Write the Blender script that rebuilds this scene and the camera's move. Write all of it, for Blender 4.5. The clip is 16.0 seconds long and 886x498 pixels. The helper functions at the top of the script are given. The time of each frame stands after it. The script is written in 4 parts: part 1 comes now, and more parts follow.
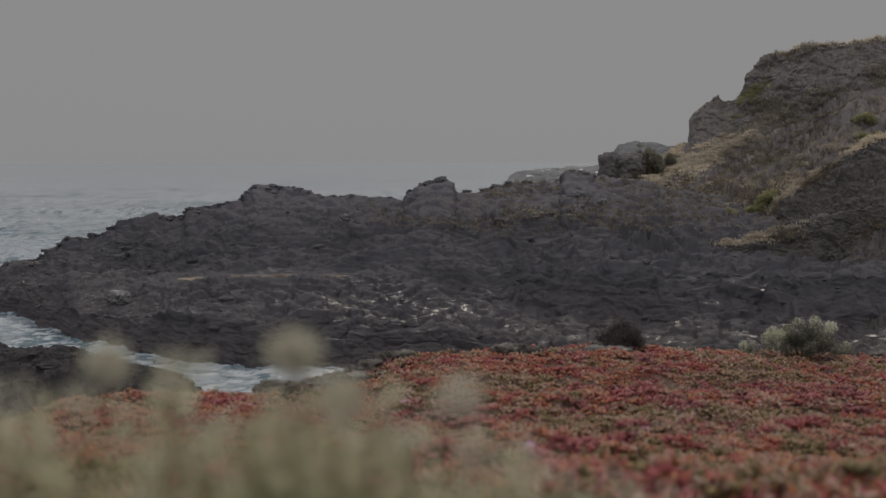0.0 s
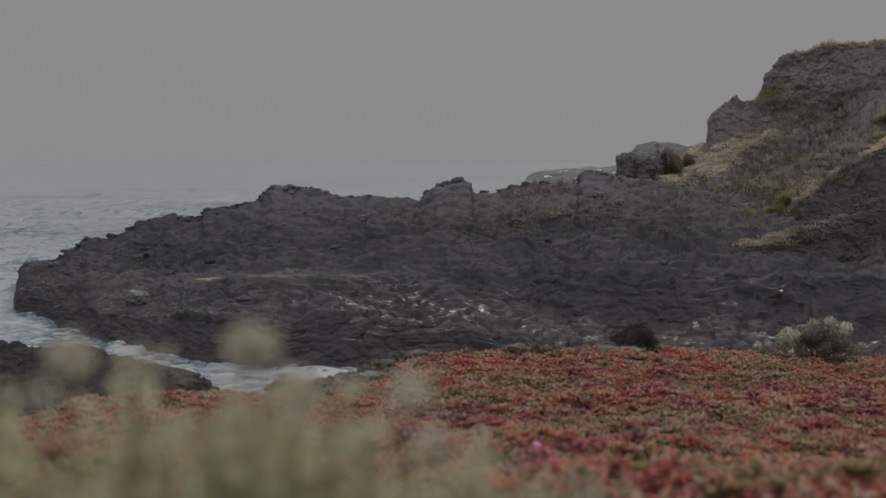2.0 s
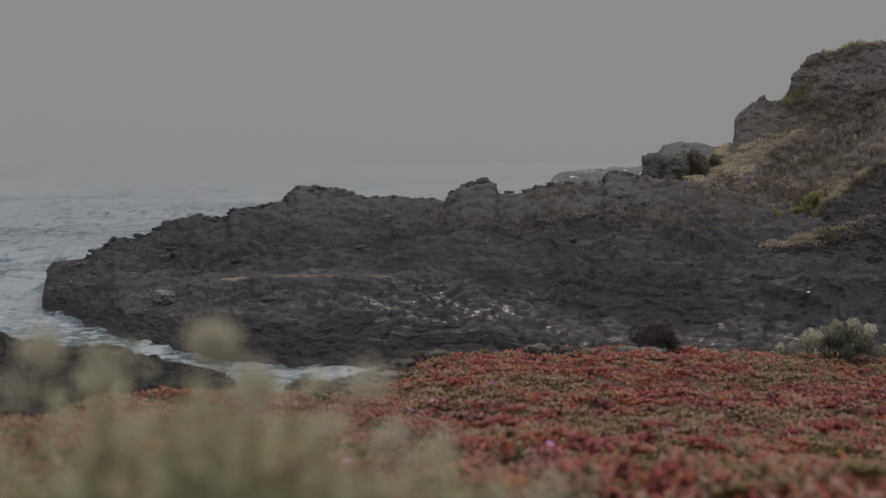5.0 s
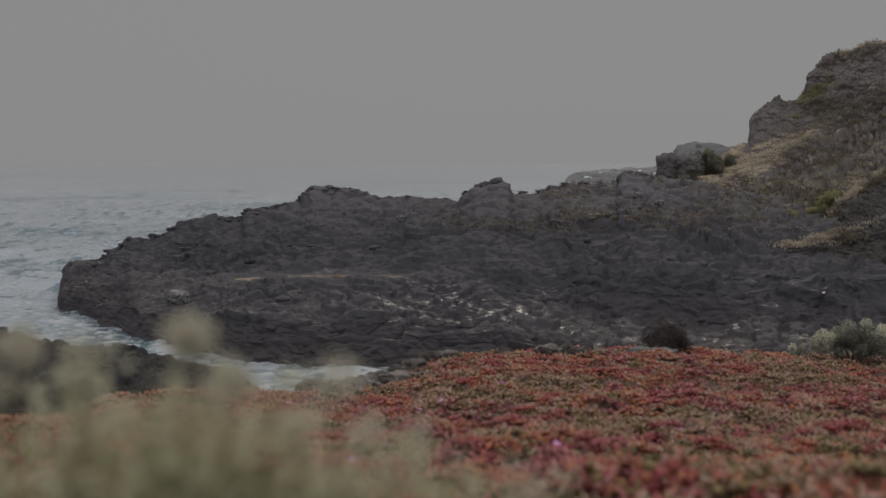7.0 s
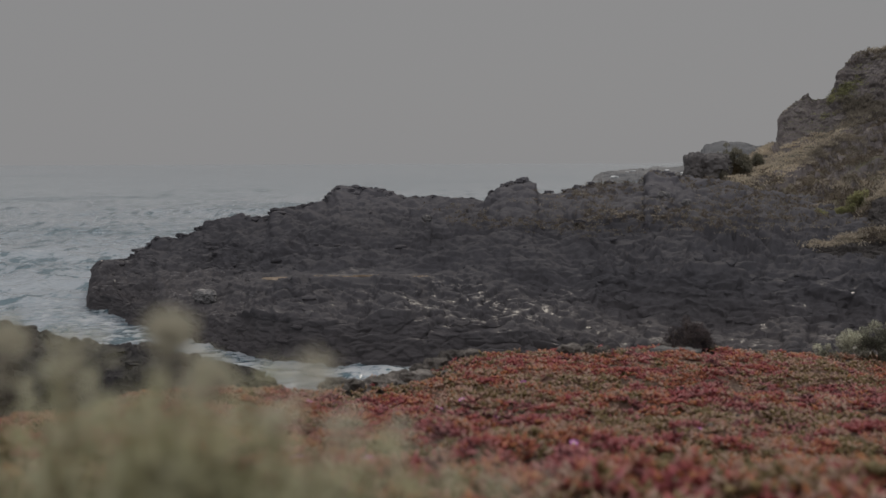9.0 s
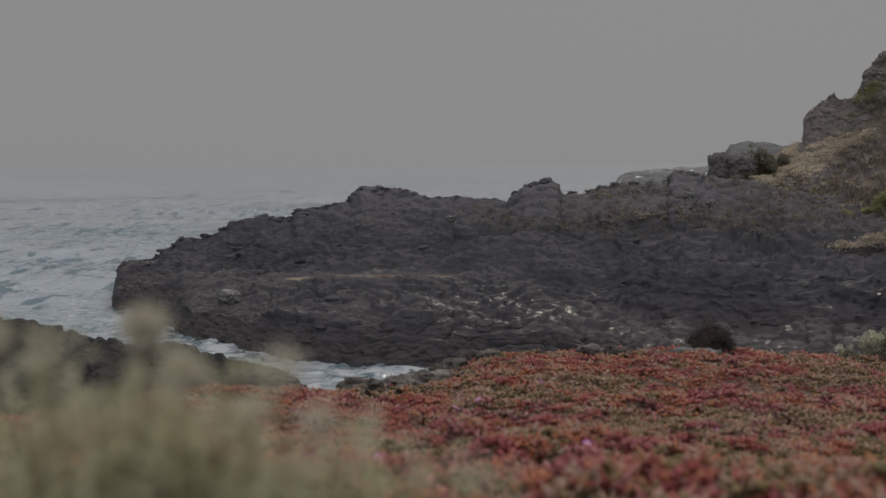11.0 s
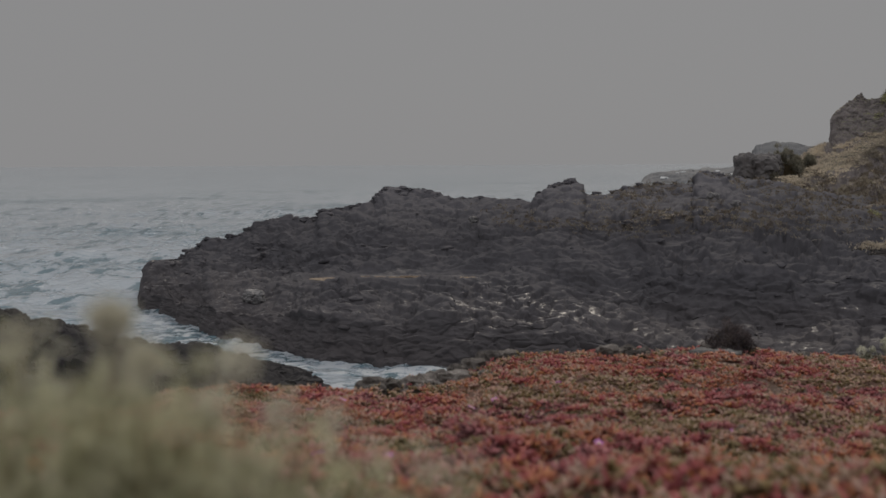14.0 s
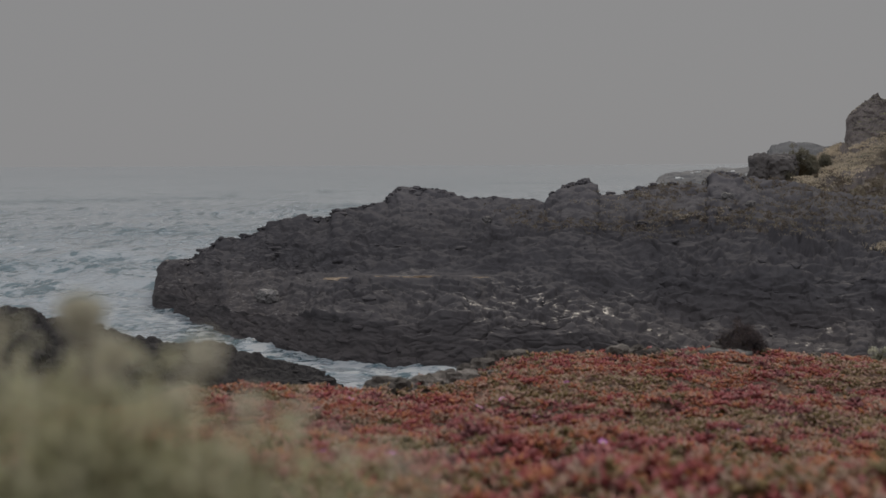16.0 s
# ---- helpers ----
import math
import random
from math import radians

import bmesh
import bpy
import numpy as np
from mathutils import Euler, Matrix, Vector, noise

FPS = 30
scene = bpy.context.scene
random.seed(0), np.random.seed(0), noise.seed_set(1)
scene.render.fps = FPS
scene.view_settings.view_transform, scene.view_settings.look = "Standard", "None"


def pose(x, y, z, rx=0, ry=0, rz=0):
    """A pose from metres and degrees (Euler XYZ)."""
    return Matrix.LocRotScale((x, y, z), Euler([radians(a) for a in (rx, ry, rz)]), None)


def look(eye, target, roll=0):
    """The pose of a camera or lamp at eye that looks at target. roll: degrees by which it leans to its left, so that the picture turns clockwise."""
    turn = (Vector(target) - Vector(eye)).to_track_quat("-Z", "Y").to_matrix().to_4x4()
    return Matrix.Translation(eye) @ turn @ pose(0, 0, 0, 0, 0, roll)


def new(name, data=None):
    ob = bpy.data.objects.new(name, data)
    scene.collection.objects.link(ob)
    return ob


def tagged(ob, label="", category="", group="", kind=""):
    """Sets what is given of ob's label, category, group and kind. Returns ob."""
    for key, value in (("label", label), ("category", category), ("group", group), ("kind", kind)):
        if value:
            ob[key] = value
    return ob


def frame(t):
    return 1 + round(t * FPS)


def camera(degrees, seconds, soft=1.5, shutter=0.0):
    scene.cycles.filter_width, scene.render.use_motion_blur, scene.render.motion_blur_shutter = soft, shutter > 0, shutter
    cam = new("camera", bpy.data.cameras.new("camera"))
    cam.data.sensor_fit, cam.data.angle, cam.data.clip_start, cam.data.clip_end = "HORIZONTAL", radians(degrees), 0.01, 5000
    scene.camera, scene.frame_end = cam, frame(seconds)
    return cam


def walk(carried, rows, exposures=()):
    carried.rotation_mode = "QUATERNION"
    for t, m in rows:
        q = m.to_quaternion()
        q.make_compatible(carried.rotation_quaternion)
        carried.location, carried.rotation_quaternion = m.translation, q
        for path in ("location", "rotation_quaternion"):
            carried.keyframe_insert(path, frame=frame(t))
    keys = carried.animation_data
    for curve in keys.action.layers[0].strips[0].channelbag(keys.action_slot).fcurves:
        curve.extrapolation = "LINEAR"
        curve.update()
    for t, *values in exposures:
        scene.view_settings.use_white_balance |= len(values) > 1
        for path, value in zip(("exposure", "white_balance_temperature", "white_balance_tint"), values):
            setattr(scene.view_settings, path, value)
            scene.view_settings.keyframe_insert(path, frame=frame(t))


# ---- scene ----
EYE, SEA = 1.5, -11.5
cam = camera(44.0, 16.0, soft=1.45)
# seconds, metres along the slider, yaw, pitch and roll in degrees
ROWS = [
    (0.0, 0.0000, 0.000, -4.654, 0.001),
    (0.5, 0.0149, 0.197, -4.647, -0.026),
    (1.0, 0.0290, 0.430, -4.639, -0.033),
    (1.5, 0.0424, 0.677, -4.630, -0.042),
    (2.0, 0.0549, 0.931, -4.624, -0.056),
    (2.5, 0.0655, 1.182, -4.623, -0.061),
    (3.0, 0.0757, 1.436, -4.619, -0.063),
    (3.5, 0.0863, 1.666, -4.608, -0.064),
    (4.0, 0.0962, 1.862, -4.606, -0.058),
    (6.5, 0.1416, 2.841, -4.583, -0.107),
    (7.0, 0.1518, 3.005, -4.583, -0.107),
    (7.5, 0.1625, 3.181, -4.581, -0.120),
    (8.0, 0.1733, 3.397, -4.583, -0.137),
    (8.5, 0.1847, 3.921, -4.605, -0.161),
    (9.0, 0.1974, 4.388, -4.599, -0.180),
    (9.5, 0.2115, 4.767, -4.591, -0.206),
    (10.0, 0.2251, 5.089, -4.580, -0.227),
    (12.5, 0.2787, 6.298, -4.545, -0.251),
    (13.0, 0.2893, 6.504, -4.540, -0.255),
    (13.5, 0.3001, 6.705, -4.534, -0.259),
    (14.0, 0.3115, 6.909, -4.529, -0.257),
    (14.5, 0.3222, 7.102, -4.530, -0.250),
    (15.0, 0.3330, 7.285, -4.521, -0.224),
    (15.5, 0.3456, 7.468, -4.525, -0.222),
    (16.0, 0.3600, 7.651, -4.523, -0.228),
]
walk(cam, [(t, pose(s, -0.136 * s, EYE - 0.064 * s, 90 + pitch, 0, yaw) @ pose(0, 0, 0, 0, 0, roll)) for t, s, yaw, pitch, roll in ROWS])
# a fast lens, focused beyond the edge of the near ground
cam.data.dof.use_dof = True
cam.data.dof.focus_distance = 36.0
cam.data.dof.aperture_fstop = 1.85

# ---- light ----
SUN_AZ, SUN_EL = 9.0, 42.0
world = bpy.data.worlds.new("hazy_sky")
scene.world = world
world.use_nodes = True
wn = world.node_tree.nodes
wl = world.node_tree.links
wn.clear()
sky = wn.new("ShaderNodeTexSky")
sky.sky_type, sky.sun_disc = "NISHITA", False
sky.sun_elevation, sky.sun_rotation = radians(SUN_EL), radians(SUN_AZ)
sky.air_density, sky.dust_density = 1.0, 3.0
clear_sky = wn.new("ShaderNodeBackground")
clear_sky.inputs["Strength"].default_value = 0.05
veil = wn.new("ShaderNodeBackground")
veil.inputs["Color"].default_value = (1.0, 0.993, 1.005, 1)
# a hazy veil: even near the horizon ahead, brighter overhead, and lit broadly from behind
way = wn.new("ShaderNodeSeparateXYZ")
wl.new(wn.new("ShaderNodeTexCoord").outputs["Generated"], way.inputs[0])


def veil_range(source, a, b, low, high):
    n = wn.new("ShaderNodeMapRange")
    n.interpolation_type = "SMOOTHSTEP"
    for key, value in (("From Min", a), ("From Max", b), ("To Min", low), ("To Max", high)):
        n.inputs[key].default_value = value
    wl.new(source, n.inputs["Value"])
    return n.outputs[0]


total = wn.new("ShaderNodeMath")
total.operation = "ADD"
wl.new(veil_range(way.outputs[1], -0.6, 0.5, 0.65, 0.256), total.inputs[0])
wl.new(veil_range(way.outputs[2], 0.34, 0.85, 0.0, 0.42), total.inputs[1])
wl.new(total.outputs[0], veil.inputs["Strength"])
mixed = wn.new("ShaderNodeMixShader")
mixed.inputs[0].default_value = 0.985
wout = wn.new("ShaderNodeOutputWorld")
wl.new(sky.outputs[0], clear_sky.inputs["Color"])
wl.new(clear_sky.outputs[0], mixed.inputs[1])
wl.new(veil.outputs[0], mixed.inputs[2])
wl.new(mixed.outputs[0], wout.inputs["Surface"])
sun = new("sun", bpy.data.lights.new("sun", "SUN"))
sun.data.energy, sun.data.angle, sun.data.color = 1.15, radians(4), (1.0, 0.89, 0.74)
sun_way = Vector((math.sin(radians(SUN_AZ)) * math.cos(radians(SUN_EL)), math.cos(radians(SUN_AZ)) * math.cos(radians(SUN_EL)), math.sin(radians(SUN_EL))))
sun.matrix_world = look(sun_way * 100, (0, 0, 0))


# ---- materials ----
def material(name):
    m = bpy.data.materials.new(name)
    m.use_nodes = True
    return m, m.node_tree.nodes, m.node_tree.links, m.node_tree.nodes["Principled BSDF"]


def node(nodes, links, kind, ins=None, **attrs):
    n = nodes.new(kind)
    for k, v in attrs.items():
        setattr(n, k, v)
    for k, v in (ins or {}).items():
        if isinstance(v, bpy.types.NodeSocket):
            links.new(v, n.inputs[k])
        else:
            n.inputs[k].default_value = v
    return n


def ramp(nodes, links, fac, stops):
    n = nodes.new("ShaderNodeValToRGB")
    links.new(fac, n.inputs[0])
    e = n.color_ramp.elements
    while len(e) < len(stops):
        e.new(0.5)
    for el, (at, col) in zip(e, stops):
        el.position, el.color = at, (*col, 1)
    return n.outputs[0]


def mix(nodes, links, fac, a, b):
    n = nodes.new("ShaderNodeMix")
    n.data_type = "RGBA"
    for sock, v in ((n.inputs[0], fac), (n.inputs[6], a), (n.inputs[7], b)):
        if isinstance(v, bpy.types.NodeSocket):
            links.new(v, sock)
        else:
            sock.default_value = (*v, 1) if isinstance(v, tuple) else v
    return n.outputs[2]


def calc(nodes, links, op, a, b=0.5, clamp=False):
    n = nodes.new("ShaderNodeMath")
    n.operation, n.use_clamp = op, clamp
    for sock, v in zip(n.inputs, (a, b)):
        if isinstance(v, bpy.types.NodeSocket):
            links.new(v, sock)
        else:
            sock.default_value = v
    return n.outputs[0]


def fractal(nodes, links, scale, detail=6, rough=0.6, vec=None):
    n = nodes.new("ShaderNodeTexNoise")
    n.inputs["Scale"].default_value, n.inputs["Detail"].default_value, n.inputs["Roughness"].default_value = scale, detail, rough
    if vec is None:
        vec = nodes.new("ShaderNodeNewGeometry").outputs["Position"]
    links.new(vec, n.inputs["Vector"])
    return n.outputs[0]


def relief(nodes, links, bsdf, height, strength, distance):
    n = node(nodes, links, "ShaderNodeBump", {"Strength": strength, "Distance": distance, "Height": height})
    links.new(n.outputs[0], bsdf.inputs["Normal"])


def rock_material(name, dark, mid, pale, scale, tide=None, rough=(0.35, 0.9), bump=0.6, depth=0.3, vary=0.0):
    m, n, l, b = material(name)
    big, fine = fractal(n, l, scale * 0.2), fractal(n, l, scale * 1.6, 8, 0.7)
    both = calc(n, l, "ADD", calc(n, l, "MULTIPLY", big, 0.6), calc(n, l, "MULTIPLY", fine, 0.4))
    col = ramp(n, l, both, [(0.36, dark), (0.52, mid), (0.68, pale)])
    if tide:
        low, high, brown = tide
        z = node(n, l, "ShaderNodeSeparateXYZ", {0: n.new("ShaderNodeNewGeometry").outputs["Position"]}).outputs[2]
        wob = calc(n, l, "ADD", z, calc(n, l, "MULTIPLY", big, 3.0))
        f = node(n, l, "ShaderNodeMapRange", {"Value": wob, "From Min": low, "From Max": high, "To Min": 0.75, "To Max": 0.0}).outputs[0]
        col = mix(n, l, f, col, brown)
        # high rock made paler, standing in for haze over the far crest
        haze_lift = node(n, l, "ShaderNodeMapRange", {"Value": wob, "From Min": high + 3.0, "From Max": high + 7.0, "To Min": 1.0, "To Max": 1.5}).outputs[0]
        col = node(n, l, "ShaderNodeVectorMath", {0: col, 3: haze_lift}, operation="SCALE").outputs[0]
    if vary:
        own = node(n, l, "ShaderNodeMapRange", {"Value": n.new("ShaderNodeObjectInfo").outputs["Random"], "To Min": 1.0 - vary, "To Max": 1.0 + vary}).outputs[0]
        col = node(n, l, "ShaderNodeVectorMath", {0: col, 3: own}, operation="SCALE").outputs[0]
    l.new(col, b.inputs["Base Color"])
    level = node(n, l, "ShaderNodeSeparateXYZ", {0: n.new("ShaderNodeNewGeometry").outputs["True Normal"]}).outputs[2]
    bedded = node(n, l, "ShaderNodeMapping", {"Vector": n.new("ShaderNodeNewGeometry").outputs["Position"], "Scale": (0.5, 0.5, 2.2)}).outputs[0]
    film = calc(n, l, "SUBTRACT", fractal(n, l, scale * 2.0, 5, 0.65, bedded), calc(n, l, "MULTIPLY", calc(n, l, "SUBTRACT", level, 0.65), 0.5 if tide else 0.0))
    if tide:
        film = calc(n, l, "ADD", film, calc(n, l, "MULTIPLY", calc(n, l, "SUBTRACT", fractal(n, l, 0.16, 4, 0.6), 0.42), 0.7))
    r = node(n, l, "ShaderNodeMapRange", {"Value": film, "From Min": 0.295, "From Max": 0.375, "To Min": rough[0], "To Max": rough[1]}).outputs[0]
    if tide:
        dry = node(n, l, "ShaderNodeMapRange", {"Value": wob, "From Min": high - 1.2, "From Max": high + 0.4, "To Min": 0.0, "To Max": 0.8}).outputs[0]
        r = calc(n, l, "MAXIMUM", r, dry)
        l.new(node(n, l, "ShaderNodeMapRange", {"Value": dry, "From Min": 0.0, "From Max": 0.8, "To Min": 0.19, "To Max": 0.06}).outputs[0], b.inputs["Specular IOR Level"])
    else:
        b.inputs["Specular IOR Level"].default_value = 0.2
    l.new(r, b.inputs["Roughness"])
    cells = node(n, l, "ShaderNodeTexVoronoi", {"Vector": n.new("ShaderNodeNewGeometry").outputs["Position"], "Scale": scale * 1.3}).outputs[0]
    beds = fractal(n, l, scale * 1.8, 6, 0.65, bedded)
    relief(n, l, b, calc(n, l, "ADD", calc(n, l, "ADD", fine, calc(n, l, "MULTIPLY", cells, 0.3)), calc(n, l, "MULTIPLY", beds, 0.45)), calc(n, l, "MULTIPLY", calc(n, l, "MAXIMUM", r, 0.55), bump), depth)
    return m


BASALT = rock_material("wet_basalt", (0.057, 0.0555, 0.062), (0.064, 0.0618, 0.0685), (0.0725, 0.0695, 0.0748), 1.6, (SEA + 2.5, SEA + 6.0, (0.066, 0.059, 0.061)), (0.33, 0.9), 0.5, 0.1)
REEF = rock_material("black_reef", (0.034, 0.032, 0.034), (0.046, 0.044, 0.045), (0.066, 0.063, 0.063), 2.2, (SEA + 1.0, SEA + 2.5, (0.045, 0.034, 0.03)), (0.4, 0.95), 0.9, 0.12)
STONE = rock_material("near_stone", (0.05, 0.045, 0.042), (0.11, 0.098, 0.09), (0.28, 0.26, 0.245), 9.0, None, (0.7, 0.95), 0.9, 0.03, 0.35)
SLAB = rock_material("grey_slab", (0.07, 0.067, 0.065), (0.11, 0.107, 0.105), (0.18, 0.175, 0.17), 9.0, None, (0.7, 0.95), 0.7, 0.02, 0.15)
# colour of pale stones; on the boulder it paints a wet highlight
PALE_ROCK = rock_material("pale_wet_rock", (0.07, 0.067, 0.07), (0.11, 0.107, 0.11), (0.3, 0.29, 0.29), 2.4, None, (0.3, 0.6), 0.6, 0.1)
# paler than the other basalt: haze on the saddle put into the colour
SADDLE_ROCK = rock_material("saddle_rock", (0.088, 0.082, 0.083), (0.102, 0.095, 0.096), (0.12, 0.111, 0.111), 1.2, None, (0.8, 0.95), 0.35, 0.12)
BROWN_ROCK = rock_material("brown_rock", (0.057, 0.052, 0.051), (0.067, 0.061, 0.059), (0.08, 0.073, 0.07), 1.6, None, (0.8, 0.95), 0.6, 0.2)
FOAM = rock_material("surf_foam", (0.42, 0.43, 0.44), (0.5, 0.51, 0.52), (0.58, 0.59, 0.6), 0.3, None, (0.8, 0.95), 0.3, 0.2)
# the pale base colour stands in for haze over the far land
FAR_ROCK = rock_material("distant_hazed_rock", (0.1, 0.1, 0.104), (0.15, 0.15, 0.154), (0.2, 0.2, 0.2), 0.12, None, (0.8, 0.95), 0.4, 0.5)


def slope_material():
    """Dry grass on the gentle parts, dark rock where it is steep, green mats between."""
    m, n, l, b = material("grassy_slope")
    geo = n.new("ShaderNodeNewGeometry")
    up = node(n, l, "ShaderNodeSeparateXYZ", {0: geo.outputs["Normal"]}).outputs[2]
    big, fine = fractal(n, l, 0.09, 4), fractal(n, l, 1.4, 8, 0.7)
    rock = ramp(n, l, fine, [(0.38, (0.132, 0.118, 0.118)), (0.55, (0.178, 0.158, 0.156)), (0.7, (0.235, 0.209, 0.203))])
    grass = ramp(n, l, fine, [(0.35, (0.11, 0.094, 0.074)), (0.52, (0.17, 0.147, 0.116)), (0.7, (0.25, 0.218, 0.175))])
    scrub = ramp(n, l, fine, [(0.35, (0.055, 0.052, 0.038)), (0.55, (0.095, 0.09, 0.06)), (0.72, (0.15, 0.145, 0.085))])
    plant = mix(n, l, ramp(n, l, big, [(0.46, (0, 0, 0)), (0.56, (1, 1, 1))]), grass, scrub)
    f = calc(n, l, "ADD", up, calc(n, l, "MULTIPLY", calc(n, l, "SUBTRACT", fractal(n, l, 0.35, 5), 0.5), 1.3))
    f = node(n, l, "ShaderNodeMapRange", {"Value": f, "From Min": 0.55, "From Max": 0.9}).outputs[0]
    l.new(mix(n, l, f, rock, plant), b.inputs["Base Color"])
    b.inputs["Roughness"].default_value = 0.9
    b.inputs["Specular IOR Level"].default_value = 0.05
    relief(n, l, b, fine, 0.7, 0.25)
    return m


SLOPE = slope_material()


def sea_material():
    m, n, l, b = material("sea_water")
    geo = n.new("ShaderNodeNewGeometry")
    foam = node(n, l, "ShaderNodeAttribute", attribute_name="foam").outputs["Fac"]
    stretched = node(n, l, "ShaderNodeMapping", {"Vector": geo.outputs["Position"], "Scale": (0.9, 1.0, 1.0)}).outputs[0]
    lace = fractal(n, l, 0.6, 9, 0.72, stretched)
    f = calc(n, l, "ADD", calc(n, l, "MULTIPLY", foam, 0.6), calc(n, l, "MULTIPLY", calc(n, l, "SUBTRACT", lace, 0.61), 4.0))
    f = node(n, l, "ShaderNodeMapRange", {"Value": f, "From Min": 0.0, "From Max": 0.34}).outputs[0]
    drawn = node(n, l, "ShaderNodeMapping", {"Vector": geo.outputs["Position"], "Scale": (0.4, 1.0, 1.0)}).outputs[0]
    # sky sheen and darker wave faces are put into the water's colour
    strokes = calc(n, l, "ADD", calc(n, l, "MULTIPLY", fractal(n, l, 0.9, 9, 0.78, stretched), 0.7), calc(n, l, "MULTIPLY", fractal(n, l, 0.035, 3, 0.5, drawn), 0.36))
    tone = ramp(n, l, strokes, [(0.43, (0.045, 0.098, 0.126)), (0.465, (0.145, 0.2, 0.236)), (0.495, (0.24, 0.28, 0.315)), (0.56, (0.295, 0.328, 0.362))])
    # short dark dashes painted in for wave fronts that reflect less sky
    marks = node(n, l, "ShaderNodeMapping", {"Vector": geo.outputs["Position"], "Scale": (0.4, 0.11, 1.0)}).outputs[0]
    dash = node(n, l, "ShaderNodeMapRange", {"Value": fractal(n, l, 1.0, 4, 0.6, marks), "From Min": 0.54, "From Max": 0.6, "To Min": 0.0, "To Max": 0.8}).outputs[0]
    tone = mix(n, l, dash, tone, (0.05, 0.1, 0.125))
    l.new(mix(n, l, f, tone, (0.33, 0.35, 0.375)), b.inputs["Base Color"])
    l.new(calc(n, l, "ADD", calc(n, l, "MULTIPLY", f, 0.7), 0.13), b.inputs["Roughness"])
    b.inputs["IOR"].default_value = 1.33
    b.inputs["Specular IOR Level"].default_value = 0.5
    off = node(n, l, "ShaderNodeMapRange", {"Value": node(n, l, "ShaderNodeSeparateXYZ", {0: geo.outputs["Position"]}).outputs[1], "From Min": 90.0, "From Max": 420.0, "To Min": 0.4, "To Max": 0.03}).outputs[0]
    chop = calc(n, l, "ADD", calc(n, l, "MULTIPLY", fractal(n, l, 0.6, 6, 0.62, stretched), 0.5), calc(n, l, "MULTIPLY", fractal(n, l, 0.13, 5, 0.6, stretched), 3.0))
    relief(n, l, b, chop, off, 0.9)
    return m


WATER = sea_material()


def tint_material(name, stops, rough=0.5, island=0.3, spec=0.4, through_light=0.0):
    """Plant colours from the clump's own tint and each leaf's chance."""
    m, n, l, b = material(name)
    tint = node(n, l, "ShaderNodeAttribute", attribute_name="tint").outputs["Fac"]
    chance = n.new("ShaderNodeNewGeometry").outputs["Random Per Island"]
    f = calc(n, l, "ADD", tint, calc(n, l, "MULTIPLY", calc(n, l, "SUBTRACT", chance, 0.5), island))
    col = ramp(n, l, f, stops)
    l.new(col, b.inputs["Base Color"])
    b.inputs["Roughness"].default_value, b.inputs["Specular IOR Level"].default_value = rough, spec
    if through_light:
        t = n.new("ShaderNodeBsdfTranslucent")
        l.new(col, t.inputs[0])
        s = n.new("ShaderNodeMixShader")
        s.inputs[0].default_value = through_light
        l.new(b.outputs[0], s.inputs[1])
        l.new(t.outputs[0], s.inputs[2])
        l.new(s.outputs[0], n["Material Output"].inputs[0])
    return m


ICE = tint_material("iceplant", [(0.0, (0.165, 0.13, 0.06)), (0.13, (0.25, 0.175, 0.075)), (0.27, (0.46, 0.325, 0.265)), (0.38, (0.3959, 0.2193, 0.1766)), (0.5, (0.47, 0.19, 0.08)), (0.62, (0.3638, 0.0942, 0.091)), (0.75, (0.315, 0.069, 0.08)), (0.87, (0.47, 0.2, 0.205)), (1.0, (0.12, 0.035, 0.045))], 0.55, 0.3, 0.3, 0.3)
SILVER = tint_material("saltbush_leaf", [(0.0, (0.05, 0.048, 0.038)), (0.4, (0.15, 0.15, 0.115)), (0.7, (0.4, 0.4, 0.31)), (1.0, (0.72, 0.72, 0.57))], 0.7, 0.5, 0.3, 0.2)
GREEN = tint_material("green_leaf", [(0.0, (0.13, 0.128, 0.078)), (0.5, (0.22, 0.215, 0.115)), (1.0, (0.36, 0.36, 0.18))], 0.7, 0.4, 0.2, 0.3)
OLIVE = tint_material("olive_leaf", [(0.0, (0.135, 0.125, 0.102)), (0.5, (0.175, 0.164, 0.13)), (1.0, (0.22, 0.206, 0.155))], 0.8, 0.4, 0.2, 0.15)
DARKLEAF = tint_material("dead_shrub", [(0.0, (0.04, 0.034, 0.037)), (0.6, (0.07, 0.058, 0.06)), (1.0, (0.11, 0.087, 0.082))], 0.8, 0.6, 0.2)
KHAKI = tint_material("khaki_leaf", [(0.0, (0.41, 0.41, 0.265)), (0.5, (0.54, 0.54, 0.385)), (1.0, (0.65, 0.645, 0.5))], 0.7, 0.5, 0.25, 0.62)
PALE = tint_material("pale_bloom", [(0.0, (0.44, 0.42, 0.33)), (1.0, (0.62, 0.6, 0.5))], 0.8, 0.4, 0.2, 0.3)
STEM = tint_material("twig", [(0.0, (0.09, 0.07, 0.045)), (1.0, (0.22, 0.18, 0.11))], 0.85, 0.4, 0.2)
PETAL = tint_material("magenta_petal", [(0.0, (0.62, 0.2, 0.58)), (1.0, (0.76, 0.38, 0.74))], 0.5, 0.5, 0.3, 0.25)
HEART = tint_material("yellow_heart", [(0.0, (0.6, 0.5, 0.2)), (1.0, (0.75, 0.68, 0.4))], 0.7, 0.3, 0.2)


